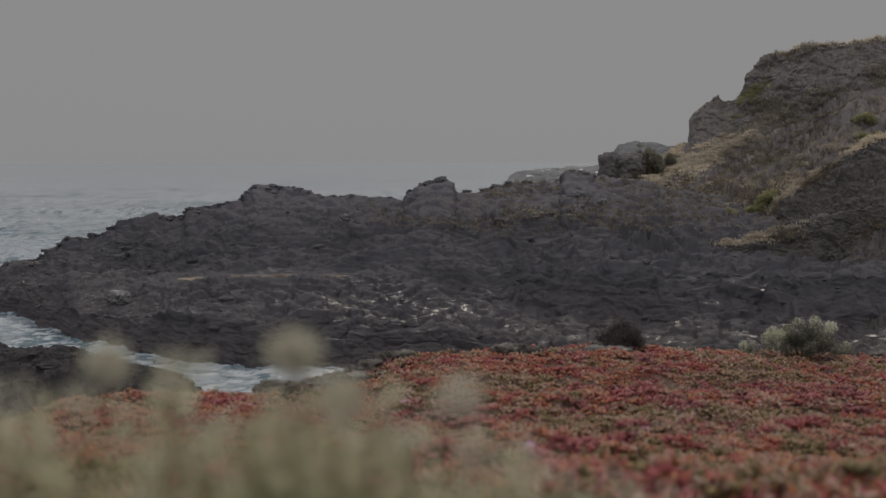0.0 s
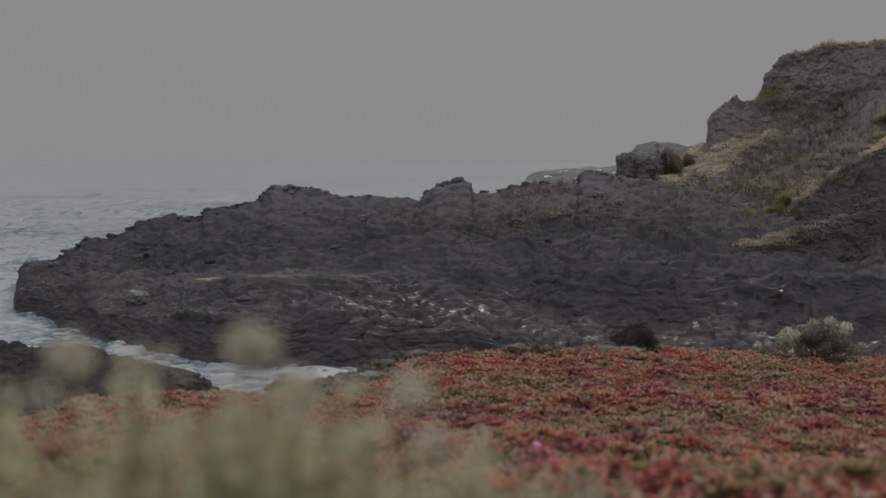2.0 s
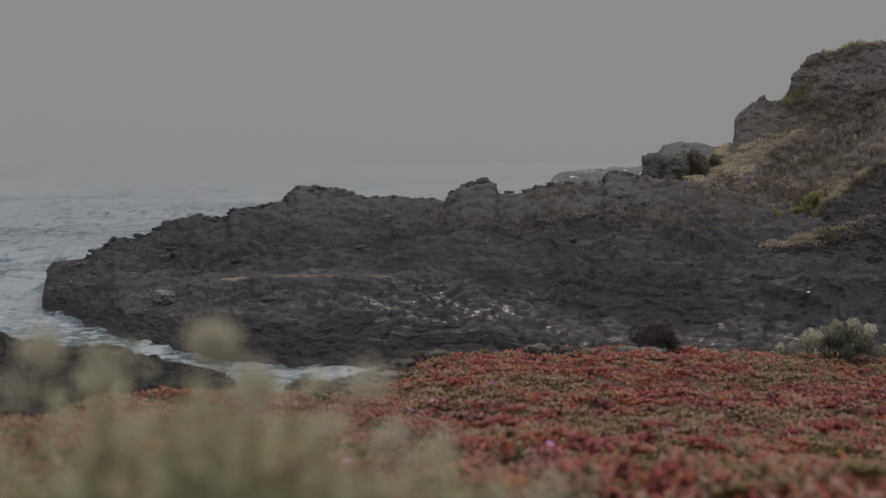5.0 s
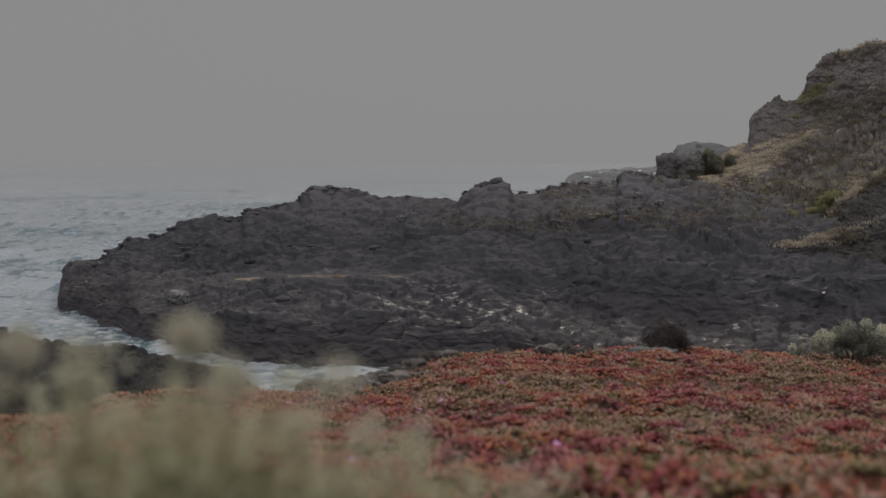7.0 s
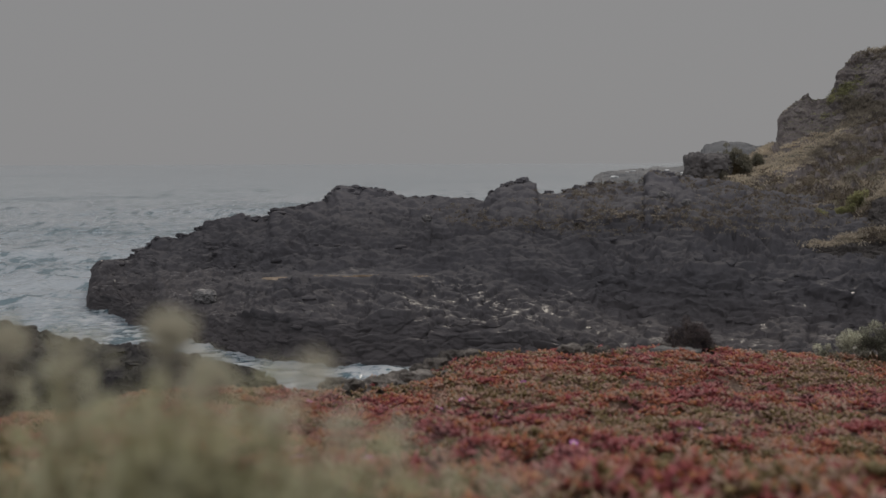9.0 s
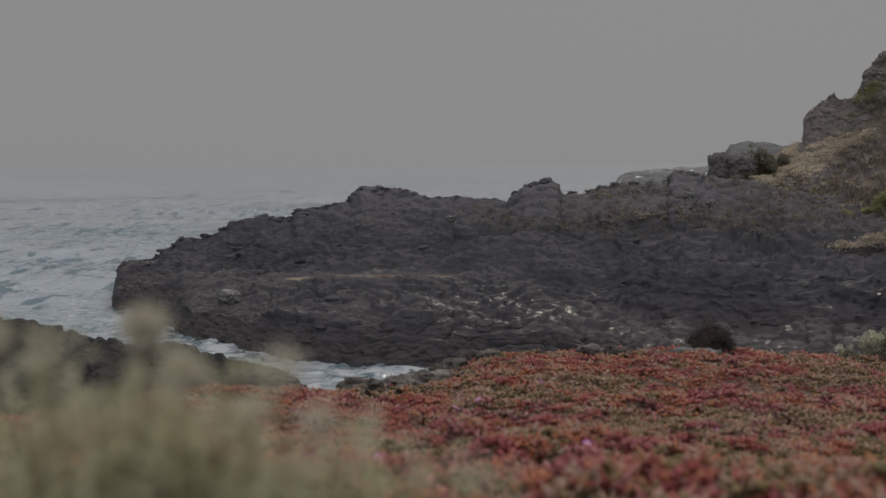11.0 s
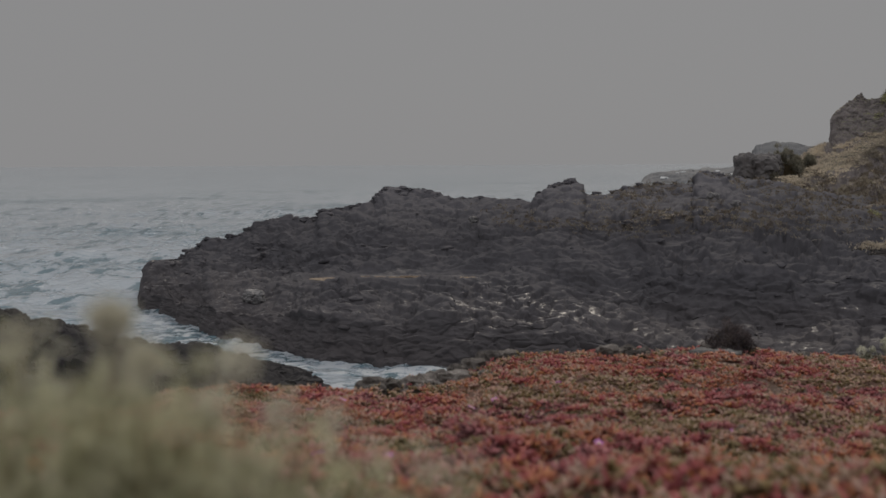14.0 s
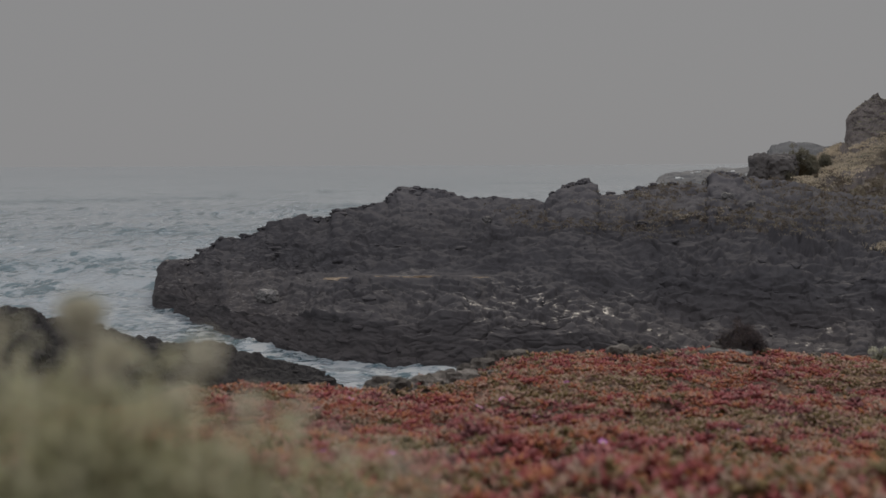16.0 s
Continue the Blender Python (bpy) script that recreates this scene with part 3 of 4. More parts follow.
def sea():
    ang = np.concatenate([np.linspace(-34, 34, 430), np.linspace(35.5, 324.5, 90)])
    r = 13.0 / np.concatenate([np.linspace(3.2, 0.27, 24), np.linspace(0.262, 0.004, 330), [0.0027]])
    R, A = np.meshgrid(r, np.radians(ang), indexing="ij")
    x, y = R * np.sin(A), R * np.cos(A)
    q = np.stack([x.ravel(), y.ravel(), np.zeros(x.size)], 1)
    far = np.clip(1 - np.hypot(q[:, 0], q[:, 1]) / 800, 0.12, 1)
    swell = 0.9 * (1 - np.abs(grain(q * np.array([0.045, 0.075, 1]), 5))) ** 4 + 0.75 * (1 - np.abs(grain(q * np.array([0.13, 0.18, 1]) + 9, 6))) ** 3 + 0.3 * rough_noise(q * np.array([0.4, 0.7, 1]), 2, 0.6, 8)
    # two swell fronts rolling in off the tip
    for y0, x0, wide, high, k in ((278, -95, 55, 1.1, 1), (149, -60, 26, 0.7, 2)):
        way = (q[:, 1] - y0 - 5 * grain(q * np.array([0.05, 0.0, 0.0]), 60 + k)) / (0.02 * y0)
        swell = swell + high / far * np.exp(-np.where(way < 0, way, way * 0.5) ** 2) * np.exp(-((q[:, 0] - x0) / wide) ** 4) * (0.7 + 0.4 * grain(q * np.array([0.12, 0.0, 0.0]), 63 + k))
    # surf: how near the water lies to the rocks
    us = np.linspace(-0.412, 0.3, 240)
    line = np.stack([us * shore(us), shore(us)], 1)
    d = np.full(len(q), 99.0)
    near = (q[:, 1] > 40) & (q[:, 1] < 125) & (np.abs(q[:, 0]) < 70)
    pts = q[near][:, :2]
    best = np.full(len(pts), 1e9)
    for a in line:
        best = np.minimum(best, ((pts - a) ** 2).sum(1))
    d[near] = np.sqrt(best)
    calm = np.maximum(1 - smooth(d, 1.0, 14.0), 0.7 * smooth(q[:, 0], -46, -30) * (q[:, 1] < 85) * (q[:, 1] > 35))
    z = SEA - 0.35 + 0.25 * calm + swell * far * (1 - 0.85 * calm)
    foam = np.clip(1.0 - d / 9, 0, 1) * (0.75 + 0.25 * smooth(q[:, 0], -36, -24))
    inlet = smooth(q[:, 0], -38, -19) * (q[:, 1] < 80) * (q[:, 1] > 40)
    foam = np.maximum(foam, inlet * 0.72)
    z = z + np.clip(1 - d / 5, 0, 1) * 0.16 * rough_noise(q * np.array([0.5, 0.5, 1]), 3, 0.6, 12)
    # broken crests thrown up where the swell meets the rock
    z = z + smooth(-d, -2.4, -0.6) * 0.2 * np.maximum(0, rough_noise(q * np.array([0.45, 0.45, 1]), 4, 0.6, 15) + 0.1)
    # a small wave breaking against the wall at the head of the inlet
    z = z + 0.6 * np.exp(-((q[:, 0] + 8.2) / 2.2) ** 2 - ((q[:, 1] - 66.0) / 1.3) ** 2)
    q[:, 2] = z
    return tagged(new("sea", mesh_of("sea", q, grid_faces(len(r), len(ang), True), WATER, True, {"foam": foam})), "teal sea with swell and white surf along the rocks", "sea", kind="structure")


sea()


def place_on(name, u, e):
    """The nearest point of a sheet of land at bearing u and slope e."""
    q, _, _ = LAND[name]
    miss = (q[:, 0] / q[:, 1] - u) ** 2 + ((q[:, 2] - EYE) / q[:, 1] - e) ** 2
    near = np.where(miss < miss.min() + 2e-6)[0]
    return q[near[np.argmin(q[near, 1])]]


def tide_pool(x, y, long, wide, seed):
    """A shallow sheet of water over sand, with a wavy rim."""
    q = LAND["promontory"][0]
    z = q[np.argsort((q[:, 0] - x) ** 2 + (q[:, 1] - y) ** 2)[:40], 2].mean()
    a = np.linspace(0, 2 * math.pi, 60, endpoint=False)
    r = 1 + 0.22 * np.sin(3 * a + seed) + 0.14 * np.sin(7 * a + 2 * seed)
    rim = np.stack([0.5 * long * r * np.cos(a), 0.5 * wide * r * np.sin(a), np.full(60, 0.03)], 1)
    v = np.concatenate([rim, rim * 1.1 + [0, 0, -0.12], [[0, 0, 0.03]]])
    f = np.array([[i, 60 + i, 60 + (i + 1) % 60, (i + 1) % 60] for i in range(60)])
    ob = new("tide_pool", mesh_of("tide_pool", v, [f, np.array([[i, (i + 1) % 60, 120] for i in range(60)])], POOL, False))
    ob.location = (x, y, z)
    return tagged(ob, "still shallow tide pool over tan sand on the platform", "pool", "tide pools", kind="structure")


for i, (x, y, long, wide) in enumerate([(-17.0, 79.6, 4.2, 0.8), (-14.6, 80.9, 3.4, 0.7), (-18.0, 81.4, 2.6, 0.5), (-8.0, 80.2, 2.4, 0.6), (-11.0, 80.9, 2.6, 0.5)]):
    tide_pool(x, y, long, wide, i + 1.0)


def on_land(name, count, seed, want):
    """Random places on a sheet of land where want(places, normals) is high."""
    q, nrm, _ = LAND[name]
    r = np.random.default_rng(seed)
    w = np.maximum(want(q, nrm), 0.0)
    k = r.choice(len(q), count, p=w / w.sum())
    return q[k], r


def scrub_on(name, count, seed, size, want, mat=SCRUB, label="low dark green scrub cushions on the slope"):
    c, r = on_land(name, count, seed, want)
    clumps = np.repeat(c, 5, 0) + r.normal(0, 1, (len(c) * 5, 3)) * np.array([0.45, 0.45, 0.2]) * size
    v, f, t = leaf_cloud(random.Random(seed), clumps, 0.34 * size, 9, 0.34 * size, np.repeat(r.random(len(c)), 5) * 0.8 + 0.1, 0.0, True)
    return tagged(new("coastal_scrub", mesh_of("coastal_scrub", v, f, mat, False, {"tint": t})), label, "scrub", kind="stuff")


def grass_on(name, count, seed, tall, want, pale=0.0):
    c, r = on_land(name, count, seed, want)
    n = 20
    base = np.repeat(c, n, 0) + r.normal(0, 0.3, (len(c) * n, 3)) * np.array([1, 1, 0.1]) + [0, 0, -0.1]
    lean = r.normal(0, 0.35, (len(base), 3)) * np.array([1, 1, 0])
    h = tall * (0.5 + r.random((len(base), 1)))
    wide = np.stack([r.normal(0, 1, len(base)), r.normal(0, 1, len(base)), np.zeros(len(base))], 1)
    wide *= 0.04 / (np.linalg.norm(wide, axis=1, keepdims=True) + 1e-6)
    v = np.stack([base - wide, base + wide, base + h * (lean + [0, 0, 1]) * 0.6 + wide * 0.7, base + h * (lean * 1.7 + [0, 0, 1])], 1).reshape(-1, 3)
    f = np.array([[0, 1, 2], [0, 2, 3]])[None] + 4 * np.arange(len(base))[:, None, None]
    t = np.repeat(np.clip(np.repeat(r.random(len(c)) * 0.2 + 0.28 + 0.4 * rough_noise(c * np.array([0.12, 0.2, 0.7]), 3, 0.6, 77), n) + r.random(len(base)) * 0.2 + pale, 0, 1.3), 4)
    return tagged(new("dry_grass", mesh_of("dry_grass", v, f.reshape(-1, 3), STRAW, False, {"tint": t})), "tufts of dry golden grass on the slope", "grass", kind="stuff")


def patchy(scale, seed, low):
    return lambda q: smooth(rough_noise(q / scale, 2, 0.5, seed), low, low + 0.25)


def bearing(q):
    return q[:, 0] / q[:, 1]


scrub_on("hillside", 900, 201, 0.8, lambda q, n: smooth(n[:, 2], 0.3, 0.6) * patchy(14, 7, 0.0)(q) * (q[:, 1] < 143))
scrub_on("hillside", 1800, 205, 0.5, lambda q, n: (1 - smooth(rib(q), 0.35, 0.65)) * patchy(9, 17, -0.1)(q) * (bearing(q) > 0.24) * (bearing(q) < 0.46))
scrub_on("hillside", 260, 206, 0.45, lambda q, n: 3 * np.exp(-((bearing(q) - 0.278) / 0.011) ** 2 - (((q[:, 2] - EYE) / q[:, 1] - 0.057 - 0.9 * (bearing(q) - 0.278)) / 0.007) ** 2) * patchy(3, 47, -0.4)(q), GREEN, "yellow-green mats of low plants on the cliff")
scrub_on("spur", 1600, 202, 0.5, lambda q, n: smooth(n[:, 2], 0.25, 0.6) * patchy(8, 8, 0.0)(q))
scrub_on("spur_low", 480, 203, 0.5, lambda q, n: smooth(n[:, 2], 0.25, 0.6) * patchy(8, 9, 0.1)(q) * (q[:, 1] > 81))
# brown mats on the promontory's flat top
scrub_on("promontory", 800, 204, 0.4, lambda q, n: smooth(q[:, 2], -4.2, -3.0) * smooth(bearing(q), -0.12, 0.02) * patchy(7, 12, -0.15)(q))
grass_on("promontory", 600, 216, 0.13, lambda q, n: smooth(q[:, 2], -4.6, -3.2) * smooth(bearing(q), -0.06, 0.04) * patchy(5, 37, -0.1)(q) * (q[:, 1] < 119), -0.22)
# golden shoulder below the cliff, and the crests of both spurs
# paler tint here puts the sunlit look of shoulder and crests into the colour
grass_on("hillside", 6000, 211, 0.2, lambda q, n: smooth(bearing(q), 0.16, 0.185) * (1 - smooth(bearing(q), 0.24, 0.29)) * np.exp(-(((q[:, 2] - EYE) / q[:, 1] + 0.023 - 0.53 * (bearing(q) - 0.171)) / 0.0145) ** 2) * (0.2 + smooth(rib(q), 0.25, 0.6)) * (q[:, 1] > 112) * (q[:, 1] < 153) * (1 - smooth(bearing(q), 0.215, 0.222) * (q[:, 1] > 146)), 0.3)
grass_on("spur", 620, 213, 0.22, lambda q, n: np.exp(-((q[:, 1] - 96) / 0.45) ** 2) * (bearing(q) > 0.3), 0.35)
grass_on("spur_low", 260, 214, 0.15, lambda q, n: np.exp(-((q[:, 1] - 83.9) / 0.6) ** 2) * smooth(bearing(q), 0.243, 0.252) * (1 - smooth(bearing(q), 0.29, 0.34)), 0.12)
grass_on("hillside", 2400, 215, 0.32, lambda q, n: smooth(rib(q), 0.45, 0.75) * patchy(7, 27, -0.25)(q) * (bearing(q) > 0.235) * (bearing(q) < 0.46) * (q[:, 1] < 148) * (1 - 0.6 * smooth(bearing(q), 0.29, 0.33)), -0.05)
grass_on("hillside", 700, 217, 0.3, lambda q, n: smooth(q[:, 1], 151.5, 152.5) * (q[:, 1] < 165) * (bearing(q) > 0.3) * (bearing(q) < 0.46), 0.25)

# the near ground: a gentle bench that breaks off towards the water. Bearing, distance of its edge; bearing, fall of the edge
EDGE = [(-1.5, 5.5), (-0.57, 7.0), (-0.41, 7.6), (-0.316, 8.3), (-0.22, 9.0), (-0.16, 9.4), (-0.15, 11.0), (-0.095, 11.8), (-0.044, 12.2), (0.06, 12.6), (0.19, 13.0), (0.27, 13.6), (0.33, 14.3), (0.41, 14.8), (0.6, 17.0), (1.5, 22)]
BROW = [(-1.5, -0.28), (-0.57, -0.258), (-0.404, -0.247), (-0.342, -0.234), (-0.301, -0.231), (-0.25, -0.2245), (-0.22, -0.2245), (-0.177, -0.2265), (-0.16, -0.223), (-0.15, -0.212), (-0.1, -0.2055), (-0.073, -0.1975), (-0.042, -0.186), (-0.016, -0.184), (0.056, -0.1805), (0.1, -0.178), (0.127, -0.1765), (0.19, -0.176), (0.269, -0.181), (0.409, -0.187), (1.5, -0.22)]
# the bench's own fall with distance
BENCH = [(-60, 0.3), (2.6, 0.5), (3.2, 0.45), (4.2, 0.2), (4.74, 0.07), (6.13, -0.16), (6.83, -0.25), (7.66, -0.35), (8.8, -0.46), (9.4, -0.52), (12.6, -0.64), (16, -1.0), (34, -2)]


def past_edge(x, y):
    p = np.stack([x, y, np.zeros_like(x)], 1)
    u = x / np.maximum(y, 2.0)
    return y - along(u, EDGE) + 0.15 * grain(p * 1.3, 74)


def ground_height(x, y):
    p = np.stack([x, y, np.zeros_like(x)], 1)
    u = x / np.maximum(y, 2.0)
    edge, brow = along(u, EDGE), along(u, BROW)
    z = along(y, BENCH) + (EYE + brow * edge - along(edge, BENCH)) * smooth(y, 5.0, edge)
    calm = 0.35 + 0.65 * smooth(edge - y, 0.2, 2.0)
    z = z + calm * (0.05 * grain(p * 0.7, 71) + 0.045 * grain(p * 2.1, 72) + 0.06 * grain(p * 5.3, 73) + 0.025 * grain(p * 11, 75))
    over = np.maximum(past_edge(x, y), 0)
    return z - np.minimum(over, 0.7) * 0.4 - np.maximum(over - 0.4, 0) * 1.6


def near_ground():
    xs = np.concatenate([np.linspace(-60, -7, 30), np.arange(-6.8, 8.5, 0.075), np.linspace(8.7, 60, 36)])
    ys = np.concatenate([np.linspace(-60, -3, 25), np.linspace(-2.8, 3.8, 24), np.arange(4, 17, 0.075), np.linspace(17.3, 34, 30)])
    X, Y = np.meshgrid(xs, ys)
    z = np.maximum(ground_height(X.ravel(), Y.ravel()), SEA - 2)
    return tagged(new("ground", mesh_of("ground", np.stack([X.ravel(), Y.ravel(), z], 1), grid_faces(len(ys), len(xs)), SOIL)), "bench of matted brown soil on the clifftop", "ground", kind="structure")


near_ground()


# ---- plants and stones of the near ground ----
def scatter(verts, faces, places, tints, rnd):
    """Many copies of small templates as arrays. places: (template, matrix 3x3, offset)."""
    vs, fs, ts, base = [], {}, [], 0
    for (k, m, o), t in zip(places, tints):
        v = verts[k] @ m.T + o
        vs.append(v)
        for f in faces[k]:
            fs.setdefault(f.shape[1], []).append(f + base)
        ts.append(np.full(len(v), t))
        base += len(v)
    return np.concatenate(vs), [np.concatenate(f) for f in fs.values()], np.concatenate(ts)


def spike(length, width, bend):
    """A fleshy three-edged leaf that starts at the origin and rises along x, bent up."""
    a = np.radians([90, 210, 330])
    ring = np.stack([np.zeros(3), np.cos(a), np.sin(a)], 1)
    v = np.concatenate([[[0, 0, 0]], ring * width * 0.5 + [length * 0.5, 0, bend * 0.32], [[length, 0, bend]]])
    return v, np.array([[0, 1 + (i + 1) % 3, 1 + i] for i in range(3)] + [[1 + i, 1 + (i + 1) % 3, 4] for i in range(3)])


def turn(z, tilt=0.0, spin=0.0):
    return np.array(Euler((tilt, 0, z)).to_matrix()) @ np.array(Euler((0, 0, spin)).to_matrix())


def rosettes(rnd, count, leaves, length, width):
    vv, ff = [], []
    for _ in range(count):
        vs, fs = [], []
        for i in range(leaves):
            v, f = spike(length * rnd.uniform(0.7, 1.2), width * rnd.uniform(0.8, 1.2), length * rnd.uniform(0.15, 0.6))
            m = turn(2 * math.pi * (i + rnd.uniform(-0.3, 0.3)) / leaves, 0, 0) @ np.array(Euler((0, -rnd.uniform(-0.25, 0.4), 0)).to_matrix())
            vs.append(v @ m.T), fs.append(f + 5 * i)
        vv.append(np.concatenate(vs)), ff.append([np.concatenate(fs)])
    return vv, ff


def iceplant():
    rnd = random.Random(5)
    # full rosettes near by, leaner ones farther off
    vv, ff = rosettes(rnd, 8, 7, 0.034, 0.016)
    lean_v, lean_f = rosettes(rnd, 8, 4, 0.043, 0.022)
    vv, ff = vv + lean_v, ff + lean_f
    n = 35000
    r = np.random.default_rng(7)
    y = 3.1 + (15.6 - 3.1) * r.random(n * 2) ** 0.85
    x = y * (-0.62 + (0.47 + 0.62) * r.random(n * 2))
    keep = (past_edge(x, y) < 0.35) & (r.random(n * 2) < 0.35 + y / 12)
    stony = (x / y > -0.158) & (x / y < -0.025) & (y > 10.1 + 1.3 * smooth(x / y, -0.1, -0.02))
    keep &= ~(stony & (r.random(n * 2) < 0.35))
    x, y = x[keep][:n], y[keep][:n]
    p = np.stack([x, y, y * 0], 1)
    patch = rough_noise(p * 0.8, 3, 0.5, 81)
    spot = grain(p * 4.5, 82)
    bare = rough_noise(p * 1.4, 2, 0.5, 84) > 1.0 + 0.35 * r.random(len(x))
    x, y, patch, spot, p = x[~bare], y[~bare], patch[~bare], spot[~bare], p[~bare]
    z = ground_height(x, y)
    far_off, _, tuft = boulders(p * np.array([4.6, 5.2, 1]), 86)
    mood = 0.8 * tuft + 0.17 * r.random(len(x)) + 0.22 * patch + 0.2 * spot - 0.1 * (1 - smooth(x / y, -0.08, 0.06))
    tints = np.where(mood > 0.43 + 0.06 * (1 - smooth(y, 5.0, 7.0)), 0.64 + 0.14 * patch + 0.2 * rough_noise(p * 0.3, 2, 0.5, 92) + 0.5 * (np.mod(tuft * 7.3, 1) - 0.5) + r.normal(0, 0.06, len(x)), np.where(mood > 0.12 + 0.12 * (1 - smooth(y, 5.0, 7.0)), 0.3 + r.normal(0, 0.07, len(x)), 0.07 + r.normal(0, 0.06, len(x))))
    stony = (x / y > -0.165) & (x / y < -0.02) & (y > 9.9 + 1.3 * smooth(x / y, -0.1, -0.02))
    tints = np.where(stony & (r.random(len(x)) < 0.65), 0.16 + r.normal(0, 0.1, len(x)), tints)
    withered = rough_noise(p * np.array([0.9, 1.3, 1]), 3, 0.55, 88) > 0.4 + 0.3 * r.random(len(x))
    tints = np.where(withered, 0.17 + r.normal(0, 0.07, len(x)), tints)
    # the nearest growth is more olive, with darker hollows
    olive = (y < 6.0) & (r.random(len(x)) < 0.45 * (1 - smooth(y, 4.2, 6.0))) & (tints < 0.45)
    tints = np.where(olive, 0.06 + r.normal(0, 0.06, len(x)), tints)
    tints = np.clip(tints, 0.0, 1.0)
    rise = 0.05 * tuft + 0.05 * np.clip(1 - far_off, 0, 1)
    # thinner growth round the shrubs at the near end
    ex, ey = r.normal(0.1, 1.5, 2600), 3.3 - 2.6 * r.random(2600) ** 1.6
    x, y, tints, rise = np.r_[x, ex], np.r_[y, ey], np.r_[tints, np.clip(r.normal(0.4, 0.22, 2600), 0, 1)], np.r_[rise, 0.055 * r.random(2600)]
    z = np.r_[z, ground_height(ex, ey)]
    # ragged, thinning growth all round the bench
    wx, wy = r.uniform(-9, 10, 16000), r.uniform(-7, 13, 16000)
    out = ((wx / np.maximum(wy, 0.1) < -0.6) | (wx / np.maximum(wy, 0.1) > 0.46) | (wy < 3.1)) & (past_edge(wx, np.maximum(wy, 2.0)) < 0.2)
    out &= rough_noise(np.stack([wx, wy, wx * 0], 1) * 0.45, 3, 0.55, 91) > 0.1 * np.hypot(wx, wy - 3) - 0.75
    wx, wy = wx[out], wy[out]
    x, y, z = np.r_[x, wx], np.r_[y, wy], np.r_[z, ground_height(wx, wy)]
    tints, rise = np.r_[tints, np.clip(r.normal(0.5, 0.22, len(wx)), 0, 1)], np.r_[rise, 0.055 * r.random(len(wx))]
    places = []
    for i in range(len(x)):
        s = rnd.uniform(0.55, 1.45) * (1.35 - 0.35 * min(1.0, max(0.0, (y[i] - 4.5) / 2.5)))
        places.append((rnd.randrange(8) + (8 if y[i] > 7.5 or y[i] < 3.0 else 0), turn(rnd.uniform(0, 6.28), rnd.uniform(-0.4, 0.4)) * s, np.array([x[i], y[i], z[i] + rnd.uniform(-0.005, 0.02) + rise[i]])))
    v, f, t = scatter(vv, ff, places, tints, rnd)
    return tagged(new("iceplant_carpet", mesh_of("iceplant_carpet", v, f, ICE, True, {"tint": t})), "carpet of red and orange succulent iceplant on the clifftop", "groundcover", kind="stuff")


iceplant()


def tube(path, radii, sides=5):
    path = np.asarray(path, float)
    t = np.gradient(path, axis=0)
    t /= np.linalg.norm(t, axis=1, keepdims=True) + 1e-9
    side = np.cross(t, [0.31, 0.17, 0.93])
    side /= np.linalg.norm(side, axis=1, keepdims=True) + 1e-9
    other = np.cross(t, side)
    a = np.linspace(0, 2 * math.pi, sides, endpoint=False)
    v = path[:, None] + np.asarray(radii)[:, None, None] * (np.cos(a)[None, :, None] * side[:, None] + np.sin(a)[None, :, None] * other[:, None])
    return v.reshape(-1, 3), grid_faces(len(path), sides, True)


def join_arrays(items):
    vs, fs, base = [], [], 0
    for v, f in items:
        vs.append(v), fs.append(f + base)
        base += len(v)
    return np.concatenate(vs), np.concatenate(fs)


def bush(name, at, rx, ry, h, puffs, per, leaf, spread, leaf_mat, label, seed, twigs=0.006, inner=0.15, steep=1.0):
    rnd = random.Random(seed)
    thing = new(name)
    thing.location = at
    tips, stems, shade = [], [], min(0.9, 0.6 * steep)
    lobe = [rnd.uniform(0, 6.283), rnd.uniform(0, 6.283)]
    for i in range(puffs):
        a, k = rnd.uniform(0, 6.283), math.sqrt(rnd.random())
        top = np.array([math.cos(a) * k * rx, math.sin(a) * k * ry, h * (0.13 + 0.8 * (1 - k * k) ** 0.5 * rnd.uniform(inner, 1.05) ** 0.7)])
        top *= 0.9 + 0.14 * math.sin(2 * a + lobe[0]) + 0.1 * math.sin(5 * a + lobe[1])
        tips.append(top)
        mid = top * [0.45, 0.45, 0.5] + [rnd.uniform(-0.04, 0.04), rnd.uniform(-0.04, 0.04), 0]
        stems.append(tube([[0, 0, -0.06], mid * 0.5, mid, top], [twigs * 1.5, twigs * 1.2, twigs, twigs * 0.4], 4))
    tips = np.array(tips)
    v, f = join_arrays(stems)
    part("woody_base", mesh_of("woody_base", v, f, STEM, True, {"tint": np.full(len(v), 0.4)}), thing)
    # inner and lower leaves tinted darker: the crown's own shade put into colour
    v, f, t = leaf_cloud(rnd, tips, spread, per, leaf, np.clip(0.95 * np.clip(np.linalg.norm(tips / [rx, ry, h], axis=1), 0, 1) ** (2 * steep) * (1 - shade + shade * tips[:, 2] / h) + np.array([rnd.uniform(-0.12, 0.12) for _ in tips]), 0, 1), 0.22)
    v[:, 2] = np.maximum(v[:, 2], 0.01)
    part("crown", mesh_of("crown", v, f, leaf_mat, False, {"tint": t}), thing)
    return tagged(thing, label, "shrub")


def on_ground(x, y, sink=0.0):
    return (x, y, float(ground_height(np.array([x]), np.array([y]))[0]) - sink)


